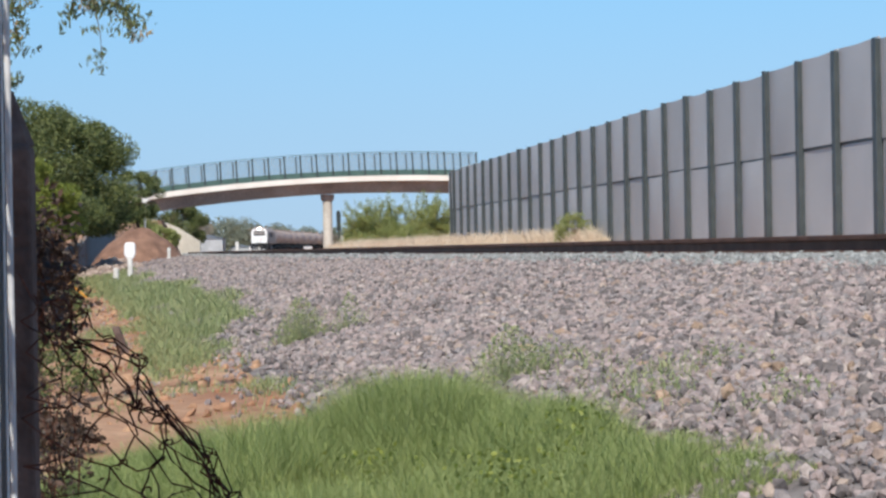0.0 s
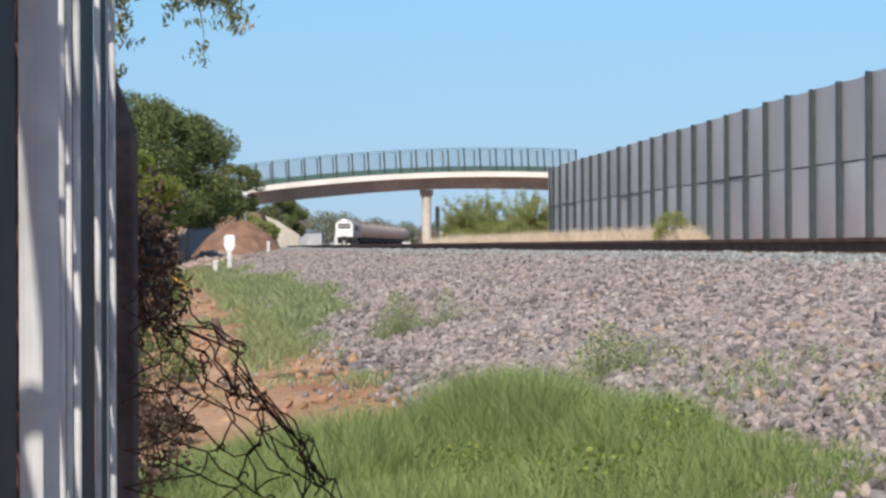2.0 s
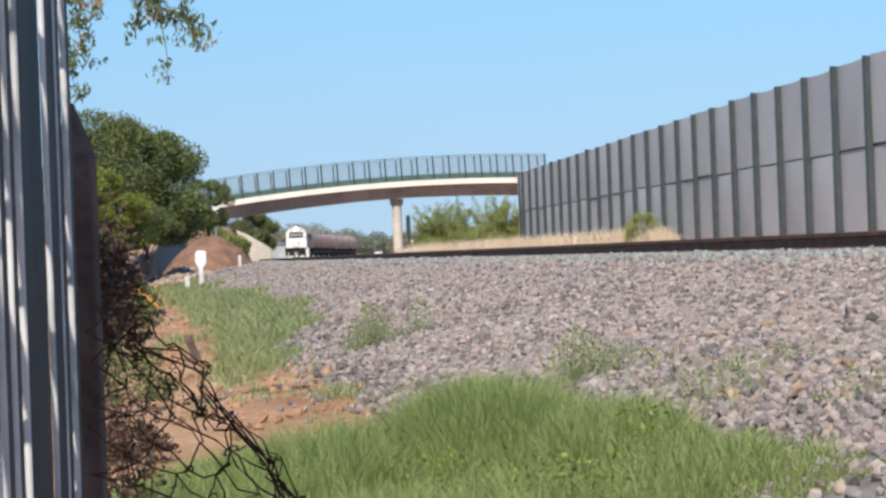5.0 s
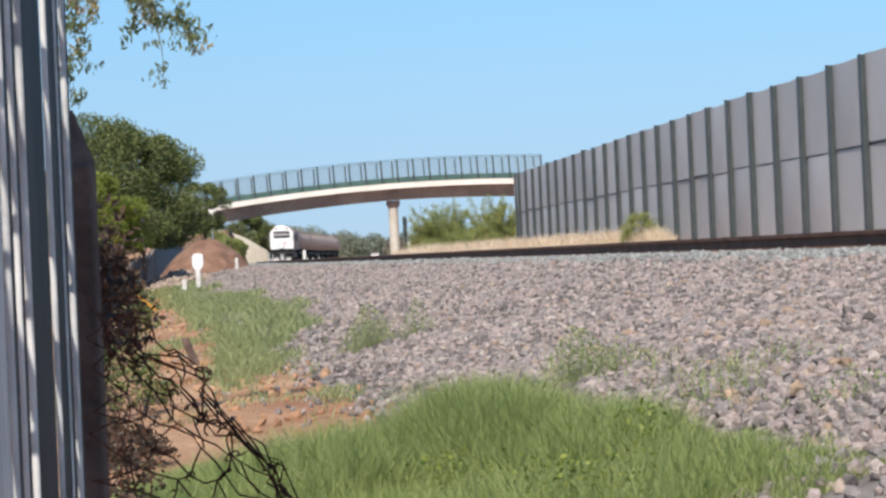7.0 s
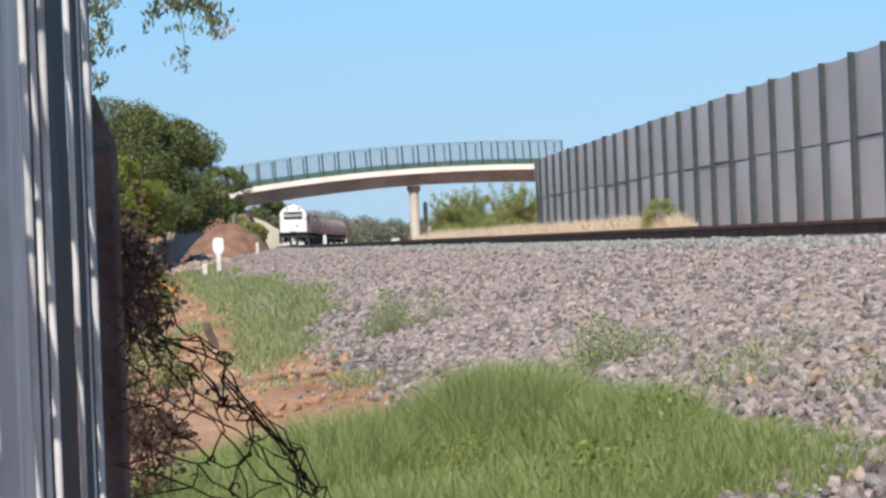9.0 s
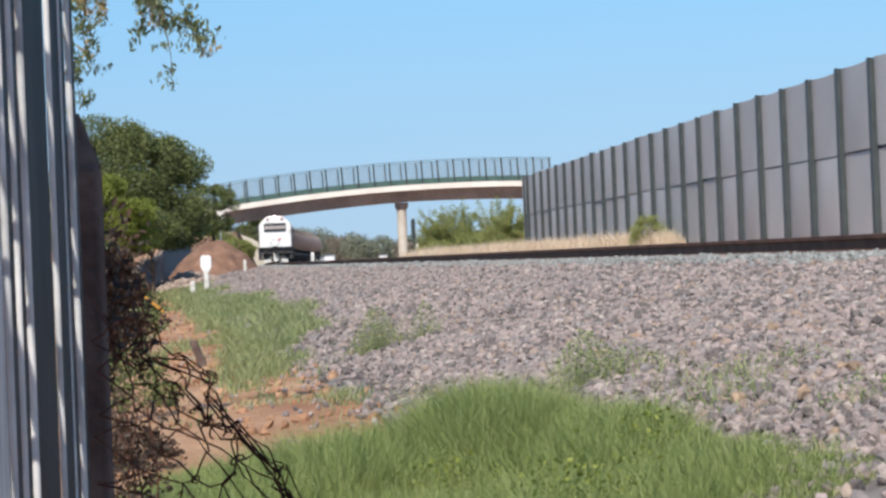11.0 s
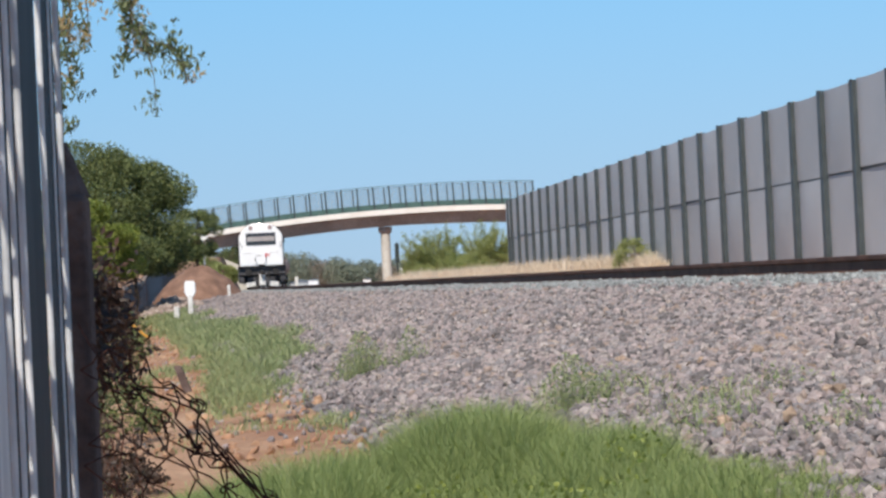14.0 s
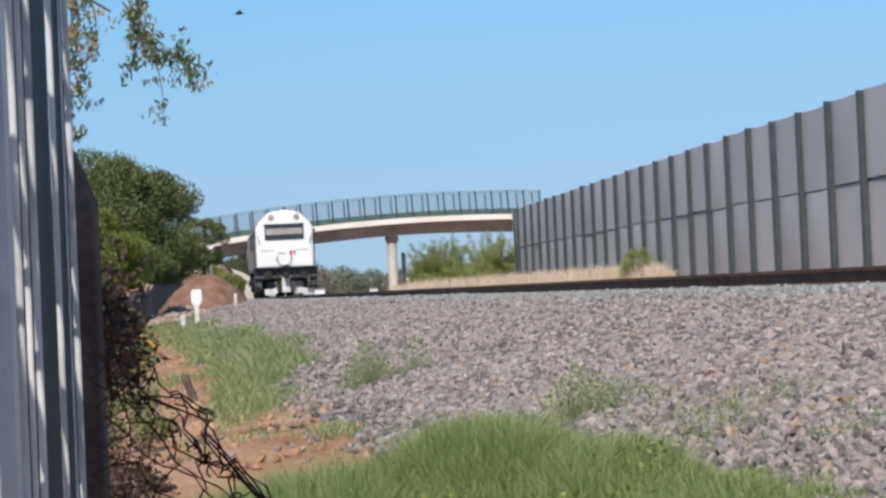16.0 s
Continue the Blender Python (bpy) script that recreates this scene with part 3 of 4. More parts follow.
def build_loco():
    """White diesel locomotive; its front is at y = 0, facing -y, rail top at z = 0."""
    lo = empty("locomotive", label="white diesel locomotive with dark underframe and lit headlamp", category="locomotive")
    part("body", prism(loco_lines(), 0.25, 21.6, 0.06), M_BODY, lo, "brown-grey body side")
    face = prism([(x * 0.985, 1.42 + (z - 1.42) * 0.985) for x, z in loco_lines()], 0.0, 0.25, 0.09)
    part("cab_front", face, M_WHITE, lo, "white cab front")
    scr = part("windscreen", box((0, -0.03, 3.18), (1.92, 0.06, 0.74), None, 0.02), M_SCREEN, lo, "wide dark windscreen")
    part("sun_blind", box((0, -0.065, 3.2), (1.78, 0.01, 0.3)), M_BLIND, scr, "pale band behind the glass")
    part("windscreen_frame", box((0, -0.075, 3.55), (1.96, 0.04, 0.05)), M_FRAME, scr)
    for s in (-1, 1):
        part("marker_lamp", cyl((s * 0.62, 0.02, 3.93), (s * 0.62, -0.05, 3.93), 0.15, 0.14, 20), M_LENS, lo, "round reddish lamp")
        part("wiper", box((s * 0.4, -0.09, 3.05), (0.03, 0.02, 0.42), Matrix.Rotation(0.3 * s, 4, "Y")), M_DARK, lo)
        part("trim_line", box((s * 0.85, -0.012, 2.28), (0.6, 0.02, 0.018)), M_BLIND, lo)
        part("buffer", cyl((s * 0.88, -0.55, 1.05), (s * 0.88, 0.1, 1.05), 0.22, 0.12, 18), M_DARK, lo, "dark round buffer")
        part("step_box", box((s * 1.36, 0.25, 0.8), (0.34, 0.5, 0.9), None, 0.03), M_FRAME, lo)
        part("handrail", tubes("handrail", [([(s * 1.46, 0.5, 1.5), (s * 1.5, 0.5, 1.9), (s * 1.46, 0.5, 3.0)], 0.02)]), M_DARK, lo)
        part("louvre", box((s * 1.44, 9, 2.9), (0.03, 7, 0.8)), M_FRAME, lo, "grey side louvre")
    part("headlamp", cyl((0, 0.05, 4.04), (0, -0.06, 4.04), 0.16, 0.14, 20), M_LAMP, lo, "glowing headlamp")
    part("emblem", box((0.3, -0.015, 2.13), (0.12, 0.02, 0.22)), M_RED, lo, "small red badge")
    part("emblem", box((0.47, -0.015, 2.15), (0.09, 0.02, 0.16)), M_RED, lo, "small red badge")
    part("lettering", box((-0.15, -0.013, 2.12), (0.34, 0.016, 0.06)), M_BLIND, lo, "plain grey lettering bar")
    ring = [(0.36 * math.cos(a) - 0.05, -0.1, 1.85 + 0.34 * math.sin(a)) for a in np.linspace(math.pi * 0.85, math.pi * 2.15, 14)]
    part("hose", tubes("hose", [(ring, 0.02)]), M_FRAME, lo, "grey looped hose")
    part("buffer_beam", box((0, 0.05, 1.13), (3.1, 0.4, 0.5), None, 0.04), M_FRAME, lo, "dark grey buffer beam")
    part("footplate", box((0, -0.1, 1.41), (3.15, 0.7, 0.06), None, 0.015), M_DARK, lo, "dark front footplate")
    part("lamp_iron", box((0, -0.2, 1.47), (0.4, 0.2, 0.1), None, 0.02), M_DARK, lo)
    for s in (-1, 1):
        part("apron_plate", box((s * 0.72, -0.1, 0.34), (0.62, 0.06, 0.3), Matrix.Rotation(0.12 * s, 4, "Y"), 0.02), M_DIRTYWHITE, lo, "pale lower apron plate")
        part("brake_hose", tubes("brake_hose", [([(s * 0.42, -0.3, 1.15), (s * 0.44, -0.42, 0.85), (s * 0.4, -0.4, 0.55)], 0.035)]), M_DARK, lo)
        part("corner_step", box((s * 1.42, -0.1, 0.5), (0.26, 0.35, 0.05), None, 0.01), M_DARK, lo)
        part("mirror", box((s * 1.5, 0.35, 3.1), (0.1, 0.08, 0.4), None, 0.02), M_FRAME, lo)
    part("coupling", box((0, -0.3, 1.02), (0.24, 0.6, 0.3), None, 0.04), M_DARK, lo)
    pl = bmesh.new()
    for s in (-1, 1):
        add_box(pl, (s * 0.5, -0.05, 0.45), (0.9, 0.08, 0.55), Matrix.Rotation(0.15 * s, 4, "Z"), 0.02)
    part("snow_plough", pl, M_FRAME, lo, "grey snow plough")
    part("plough_centre", box((0, -0.18, 0.55), (0.4, 0.06, 0.72), None, 0.02), M_DIRTYWHITE, lo, "pale centre plate")
    part("fuel_tank", box((0, 10.8, 0.75), (2.6, 5.0, 0.9), None, 0.1), M_FRAME, lo)
    for by in (4.0, 17.6):
        bg = part("bogie", box((0, by, 0.62), (2.3, 4.2, 0.5), None, 0.08), M_DARK, lo)
        for dy in (-1.7, 0, 1.7):
            for s in (-1, 1):
                wheel_part(bg, s * 0.87, by + dy)
    return lo


def build_tanker():
    """Bogie tank wagon 14.6 m over buffers, its leading end at y = 0."""
    ta = empty("tank_wagon", label="brown grimy bogie tank wagon behind the locomotive", category="tank wagon", group="tank wagons of the train")
    bm = bmesh.new()
    rings = [(0.55, 0.0), (0.57, 0.55), (0.68, 1.0), (0.95, 1.33), (1.3, 1.46), (13.3, 1.46), (13.65, 1.33), (13.92, 1.0), (14.03, 0.55), (14.05, 0.0)]
    prev = None
    for y, r in rings:
        ring = [bm.verts.new((max(r, 0.02) * math.cos(a), y, 2.62 + max(r, 0.02) * math.sin(a))) for a in np.linspace(0, 2 * math.pi, 33)[:-1]]
        if prev:
            for i in range(32):
                bm.faces.new((prev[i], prev[(i + 1) % 32], ring[(i + 1) % 32], ring[i])).smooth = True
        prev = ring
    bmesh.ops.recalc_face_normals(bm, faces=bm.faces)
    part("barrel", bm, M_TANK, ta, "brown grimy barrel")
    for y in (2.6, 5.0, 7.3, 9.6, 12.0):
        part("band", cyl((0, y - 0.05, 2.62), (0, y + 0.05, 2.62), 1.485, 1.485, 32), M_DARK, ta)
    part("frame", box((0, 7.3, 1.02), (2.5, 13.4, 0.28), None, 0.03), M_DARK, ta)
    part("walkway", box((0, 7.3, 4.16), (0.6, 6.5, 0.05)), M_FRAME, ta)
    part("dome", cyl((0, 7.3, 4.0), (0, 7.3, 4.28), 0.35, 0.33, 20), M_TANK, ta)
    for s in (-1, 1):
        part("end_ladder", tubes("end_ladder", [([(s * 0.45, 0.4, 1.1), (s * 0.45, 0.4, 3.9)], 0.03)]), M_FRAME, ta)
        part("buffer", cyl((s * 0.88, -0.1, 1.05), (s * 0.88, 0.6, 1.05), 0.22, 0.1, 14), M_DARK, ta)
        part("saddle", box((0, 7.3 + s * 4.6, 1.3), (2.3, 0.5, 0.5)), M_DARK, ta)
    for by in (2.4, 12.2):
        bg = part("bogie", box((0, by, 0.6), (2.2, 2.6, 0.4), None, 0.06), M_DARK, ta)
        for dy in (-0.9, 0.9):
            for s in (-1, 1):
                wheel_part(bg, s * 0.87, by + dy)
    return ta


loco = build_loco()
tankers = [build_tanker()]
for _ in range(7):
    tankers.append(copy_thing(tankers[0], Matrix()))


def train_pose(y, length):
    """Pose of a vehicle whose leading end is at y on the curve; it stands on two bogies."""
    a, b = y + length * 0.2, y + length * 0.8
    xa, xb = track_x(a) + 0.87, track_x(b) + 0.87
    turn = -math.atan2(xb - xa, b - a)
    x = xa + (xb - xa) / (b - a) * (y - a)
    return Matrix.Translation((x, y, RAIL_TOP)) @ Matrix.Rotation(turn, 4, "Z")


# ---- plants ----
def build_tree(name, x, y, h, w, leaf, n, seed, label, trunk=0.12, base=None, size=0.14, low=0.25, depth=None, slim=0.55, clumps=46):
    """Tapered trunk, limbs, and a crown of leaf clumps with gaps."""
    rg = np.random.default_rng(seed)
    z0 = float(ground_z(x, y)) if base is None else base
    t = empty(name, Matrix.Translation((x, y, z0)), label=label, category="tree" if trunk > 0.07 else "shrub")
    lines = [([(0, 0, -0.15), (0.05 * w, 0, h * 0.25), (0, 0.04 * w, h * 0.55), (0.03 * w, 0, h * 0.85)], [trunk, trunk * 0.8, trunk * 0.5, trunk * 0.15])]
    cents = []
    dep = depth or w
    for i in range(clumps):
        a, b = rg.uniform(0, 2 * np.pi), rg.uniform(low, 1.0)
        prof = math.sin(math.pi * min(1, (b - low) / (1 - low) * 0.82 + 0.16)) ** 0.6
        rr = prof * rg.uniform(0.45, 1.0) ** 0.5
        c = np.array([math.cos(a) * w / 2 * rr, math.sin(a) * dep / 2 * rr, b * h * rg.uniform(0.93, 1.0)])
        cents.append(c)
        if i % 3 == 0:
            s = np.array([0, 0, h * rg.uniform(0.15, 0.5)])
            lines.append(([tuple(s), tuple((s + c) / 2 + [0, 0, 0.05 * h]), tuple(c)], [trunk * 0.4, trunk * 0.22, trunk * 0.06]))
    part("trunk", tubes("trunk", lines, 7), M_BARK, t, "rough brown trunk and limbs")
    cents = np.array(cents)
    per = n // clumps
    P = []
    for c in cents:
        r = w * rg.uniform(0.09, 0.19)
        d = rg.normal(size=(per, 3))
        d /= np.linalg.norm(d, axis=1)[:, None]
        P.append(c + d * (r * rg.uniform(0.3, 1.0, per) ** 0.5)[:, None] * [1, 1, 0.75])
    P = np.concatenate(P)
    P = P[P[:, 2] > 0.02]
    part("crown", leaf_mesh("crown", P, size, rg, slim), leaf, t, "clumped leaves")
    return t


build_tree("tree", -11.95, 80, 5.65, 5.8, M_LEAF_D, 80000, 1, "broad dark green leafy tree behind the sheet fence", 0.18, 0.3, 0.12, 0.27, 4.6, 0.42, clumps=80)
build_tree("tree", -12.25, 112, 4.3, 2.4, M_LEAF_D, 16000, 2, "small green tree by the fence", 0.08, 0.6, 0.12, 0.5, slim=0.42)
build_tree("bush", -9.35, 60, 3.35, 2.5, M_LEAF_Y, 46000, 3, "sunlit yellow-green bush by the fence", 0.06, 0.1, 0.085, 0.3, slim=0.4, clumps=60)
build_tree("tree", -31.2, 332, 9.2, 9.0, M_LEAF_D, 30000, 4, "dark green tree under the bridge", 0.2, 0.8, 0.26, 0.1)
build_tree("bush", -26.6, 240, 2.6, 5.0, M_LEAF_S, 12000, 5, "green bush on the abutment slope", 0.06, 2.2, 0.2, 0.05)


build_tree("bush", -10.15, 74, 2.7, 2.3, M_LEAF_D, 16000, 54, "dark green bush overhanging the sheet fence", 0.05, 0.1, 0.1, 0.6, slim=0.42)
for bx, by, bz, bh, bw, seed in ((-25.7, 262, 1.4, 2.5, 3.4, 51), (-24.0, 232, 1.0, 1.9, 3.2, 52), (-21.4, 196, 0.9, 1.3, 2.4, 53)):
    build_tree("bush", bx, by, bh, bw, M_LEAF_S, 9000, seed, "green bush on the road bank", 0.05, bz, 0.2, 0.05)


def build_feather_shrub(x, y, h, w, n, seed):
    """Arching thin stems, feathered with slim leaves; a few bare tips stand out."""
    rg = np.random.default_rng(seed)
    t = empty("shrub", Matrix.Translation((x, y, 0.65)), label="feathery yellow-green shrub beyond the track", category="shrub")
    lines, P = [], []
    for k in range(n):
        a, sp = rg.uniform(0, 2 * np.pi), rg.uniform(0, 1) ** 0.6
        hh = h * rg.uniform(0.35, 1.0) * (1.0 - 0.5 * sp ** 2)
        bx, by = rg.normal(0, w * 0.08), rg.normal(0, w * 0.08)
        ex, ey = bx + math.cos(a) * sp * w * 0.5, by + math.sin(a) * sp * w * 0.5
        arch = rg.uniform(0.0, 0.35) * sp

        def on(q):
            return np.array([bx + (ex - bx) * q ** 1.2, by + (ey - by) * q ** 1.2, hh * (q + arch * math.sin(math.pi * q) - 0.25 * arch * q)])

        lines.append(([tuple(on(q)) for q in np.linspace(0, 1, 7)], [0.026 * (1 - 0.85 * q) for q in np.linspace(0, 1, 7)]))
        bare = rg.uniform() < 0.15
        for i in range(60 if bare else 330):
            q = rg.uniform(0.1, 1) ** 0.8
            P.append(on(q) + rg.normal(0, 0.2 * (1.1 - 0.6 * q), 3))
    P = np.array(P)
    P = P[P[:, 2] > 0.05]
    part("stem", tubes("stem", lines, 5), M_BARK, t)
    part("foliage", leaf_mesh("foliage", P, 0.17, rg, 0.22, -0.5), M_LEAF_S, t, "slim yellow-green foliage")
    return t


build_feather_shrub(-0.7, 150, 4.3, 5.0, 90, 6)
build_feather_shrub(2.9, 152, 4.9, 5.2, 90, 7)
build_feather_shrub(-1.8, 152, 1.9, 2.8, 50, 17)
build_feather_shrub(0.8, 147, 2.0, 6.5, 80, 18)
build_tree("bush", 6.45, 79, 1.2, 1.4, M_LEAF_S, 4000, 8, "small olive bush in dry grass", 0.03, 0.75, 0.09, 0.05, slim=0.3)


build_tree("bush", -6.7, 43, 1.0, 1.5, M_DEAD, 2600, 21, "dry brown brush under the fence", 0.03, 0.05, 0.07, 0.02)
build_tree("bush", -5.9, 34, 0.9, 1.1, M_DEAD, 2200, 22, "dry brown brush under the fence", 0.03, 0.05, 0.06, 0.02)
build_tree("bush", -3.02, 19.5, 0.95, 0.55, M_DEAD, 5200, 24, "tangled dark brown brush by the fence", 0.02, 0.0, 0.035, 0.02)
# scrub put in where a dark shadow lies on the soil
build_tree("bush", -2.1, 13.6, 0.36, 0.75, M_LEAF_D, 4200, 25, "low dark green scrub added on red soil", 0.012, 0.0, 0.028, 0.02)
build_tree("bush", -1.47, 10.0, 0.13, 0.4, M_DEAD, 2600, 26, "low withered scrub on red soil", 0.008, 0.0, 0.022, 0.02)
build_tree("bush", -3.7, 24.5, 0.8, 0.9, M_LEAF_D, 4200, 27, "low dark green scrub added on red soil", 0.02, 0.0, 0.04, 0.02)
build_tree("bush", -8.1, 50, 1.5, 1.6, M_LEAF_D, 4500, 23, "low dark green bush under the fence", 0.04, 0.1, 0.09, 0.05)


def build_far_woods():
    rg = np.random.default_rng(31)
    spots = []
    for i in range(70):
        x = -64 + i * 1.25 + rg.uniform(-0.6, 0.6)
        h = float(np.interp(x, [-64, -45, -20, 20], [9.5, 9.0, 5.2, 4.5])) + 0.8 * math.sin(i * 1.1) + rg.uniform(-0.8, 0.8)
        spots.append((x, 560 + rg.uniform(-25, 25), max(2.5, h)))
    for tone, m, lab in ((0, M_LEAF_F, "green far tree belt with haze in its colour"), (1, M_LEAF_B, "brownish far trees in the belt")):
        P = []
        for k, (x, y, h) in enumerate(spots):
            if (k % 12 in (2, 3, 4)) != bool(tone):
                continue
            c = rg.normal(size=(900, 3))
            c /= np.linalg.norm(c, axis=1)[:, None]
            P.append(np.array([x, y, 0.8 + h * 0.45]) + c * rg.uniform(0.5, 1, (900, 1)) * [3.2, 3, h * 0.58])
        me = leaf_mesh("far_trees", np.concatenate(P), 0.6, rg, 0.6)
        me.materials.append(m)
        tagged(new("far_trees", me), lab, "woods", kind="stuff")


build_far_woods()


def build_grass():
    rg = np.random.default_rng(12)
    # the thick green clump close to the camera
    n = 90000
    spots = ((0.03, 8.6, 0.38, 0.9, 0.32, 0.39), (-0.5, 8.0, 0.5, 0.9, 0.24, 0.32), (-0.85, 7.4, 0.45, 0.8, 0.16, 0.2), (0.4, 7.8, 0.4, 0.8, 0.18, 0.26), (0.1, 6.6, 0.85, 0.7, 0.18, 0.2), (0.66, 6.9, 0.32, 0.6, 0.1, 0.15), (0.9, 6.4, 0.24, 0.45, 0.05, 0.1), (-1.0, 8.6, 0.35, 0.8, 0.1, 0.16), (-0.15, 7.6, 0.85, 1.7, 0.1, 0.18), (0.1, 9.2, 0.4, 1.0, 0.03, 0.24))
    X, Y, H = [], [], []
    for cx, cy, rx, ry, share, hh in spots:
        k = int(n * share)
        a, r = rg.uniform(0, 2 * np.pi, k), np.sqrt(rg.uniform(0, 1, k))
        r = r * (1 + 0.2 * np.sin(3 * a + cx * 9))
        X.append(cx + np.cos(a) * r * rx)
        Y.append(cy + np.sin(a) * r * ry)
        H.append(rg.uniform(0.35, 1.0, k) * hh * (1.1 - 0.6 * np.clip(r, 0, 1) ** 2))
    x, y, h = np.concatenate(X), np.concatenate(Y), np.concatenate(H)
    n = len(x)
    me = blades("grass", np.c_[x, y, ground_z(x, y) - 0.01], h, rg.uniform(0.0017, 0.0038, n), rg, 0.8)
    me.materials.append(M_GRASS)
    tagged(new("grass_clump", me), "thick fresh green grass at the foot of the ballast", "grass", kind="stuff")
    for wx, wy, wr, k in ((0.32, 6.6, 0.1, 260), (-0.05, 7.0, 0.09, 160), (0.55, 7.4, 0.09, 120)):
        d = rg.normal(0, 1, (k, 3))
        c = np.c_[wx + d[:, 0] * wr, wy + d[:, 1] * wr, rg.uniform(0.03, 0.2, k)]
        c[:, 2] += ground_z(c[:, 0], c[:, 1])
        me = leaf_mesh("leaves", c, 0.02, rg, 0.6)
        me.materials.append(M_LEAF_Y)
        tagged(new("small_weeds", me), "small dark leafy weeds among the grass", "weed", kind="stuff")
    # verge: grass wherever a slow noise allows it
    P, H = [], []
    for y0, y1, m, hh in ((7, 14, 30000, 0.1), (14, 26, 70000, 0.13), (26, 45, 60000, 0.17), (45, 78, 34000, 0.2)):
        y = rg.uniform(y0, y1, m)
        u = rg.uniform(3.8, 8.2, m)
        x = track_x(y) - u
        f = np.array([noise.noise((a * 0.75, b * 0.24, 3.0)) + 0.5 * noise.noise((a * 2.3, b * 0.8, 9.0)) for a, b in zip(x, y)])
        inner, outer = np.interp(y, [12, 22, 30, 70], [4.75, 4.6, 4.0, 3.9]), np.interp(y, [12, 16, 22, 30, 70], [5.7, 5.9, 5.4, 5.45, 5.3])
        band = np.clip((u - inner) / 0.25, 0, 1) * np.clip((outer - u) / 0.3, 0, 1) * (1 - np.exp(-((y - 22.6) / 1.2) ** 2)) * np.clip((y - 12.3) / 0.8, 0, 1)
        keep = f * 1.1 + 0.5 * band + rg.normal(0, 0.16, m) > 0.42
        x, y, f, u = x[keep], y[keep], f[keep] + 0.35 * band[keep], u[keep]
        P.append(np.c_[x, y, ground_z(x, y) - 0.01])
        H.append(rg.uniform(0.4, 1.1, len(x)) * hh * np.clip(0.55 + 1.2 * f, 0.4, 1.3))
    P, H = np.concatenate(P), np.concatenate(H)
    me = blades("grass", P, H, rg.uniform(0.003, 0.006, len(P)) * (1 + P[:, 1] / 22), rg, 0.9)
    me.materials.append(M_GRASSPALE)
    tagged(new("verge_grass", me), "patchy dusty green grass on red soil", "grass", kind="stuff")
    # tufts in the ballast
    for tx, ty, s, m, hh in ((-0.66, 16.5, 0.1, 1100, 0.34), (-0.3, 16.6, 0.07, 300, 0.28), (0.53, 10.3, 0.1, 800, 0.27), (0.72, 10.6, 0.1, 250, 0.15), (1.3, 7.6, 0.1, 130, 0.12), (0.9, 8.4, 0.1, 120, 0.12), (1.28, 9.2, 0.14, 170, 0.12)):
        d = rg.normal(0, 1, (m, 3))
        c = np.c_[tx + d[:, 0] * s, ty + d[:, 1] * s, rg.uniform(0.02, 1, m) * hh * np.exp(-(d[:, 0] ** 2) * 0.35)]
        c[:, 2] += ground_z(c[:, 0], c[:, 1])
        weed = empty("weed_tuft", label="thin green weed tuft growing in the ballast", category="weed", kind="stuff")
        part("foliage", leaf_mesh("foliage", c, 0.026, rg, 0.35, -0.8), M_GRASSPALE, weed)
        k = m // 5
        x, y = tx + rg.normal(0, s * 0.8, k), ty + rg.normal(0, s * 0.8, k)
        part("stalks", blades("stalks", np.c_[x, y, ground_z(x, y)], rg.uniform(0.4, 1, k) * hh, rg.uniform(0.002, 0.004, k), rg, 0.6), M_GRASSPALE, weed)
    # dry straw along the barrier
    m = 46000
    y = 75 + 75 * rg.uniform(0, 1, m)
    x = 14.13 - 0.0871 * y - 0.25 - rg.uniform(0, 1, m) ** 1.3 * np.interp(y, [75, 85, 122, 150], [0.7, 2.0, 4.5, 5.0])
    h = rg.uniform(0.3, 1.0, m) * (0.85 + 0.3 * np.sin(y * 0.9) * np.sin(x * 2.3 + y * 0.21))
    me = blades("straw", np.c_[x, y, np.full(m, 0.72)], h, rg.uniform(0.012, 0.03, m), rg, 0.7)
    me.materials.append(M_STRAW)
    tagged(new("dry_grass", me), "tall dry straw-coloured grass along the barrier", "grass", kind="stuff")


build_grass()


# ---- things beside the line ----
def build_mound(name, x, y, rx, ry, h, seed, label):
    rg = np.random.default_rng(seed)
    n = 40
    V, Fc = [], []
    z0 = float(ground_z(x, y)) - 0.1
    for i in range(n):
        for j in range(n):
            a, b = i / (n - 1) * 2 - 1, j / (n - 1) * 2 - 1
            r = math.hypot(a, b)
            z = h * max(0, 1 - r ** 2.2) * (1 + 0.12 * noise.noise((a * 3 + seed, b * 3, 0))) + 0.07 * noise.noise((a * 9, b * 9, seed))
            V.append((a * rx, b * ry, z if r < 1 else min(z, -0.05)))
    for i in range(n - 1):
        for j in range(n - 1):
            Fc.append((i * n + j, (i + 1) * n + j, (i + 1) * n + j + 1, i * n + j + 1))
    me = raw(name, V, Fc, True)
    me.materials.append(M_EARTH)
    ob = new(name, me)
    ob.location = (x, y, z0)
    return tagged(ob, label, "earth mound")


build_mound("earth_mound", -11.3, 104, 2.15, 3.6, 1.62, 3, "heap of reddish brown dug earth beside the track")


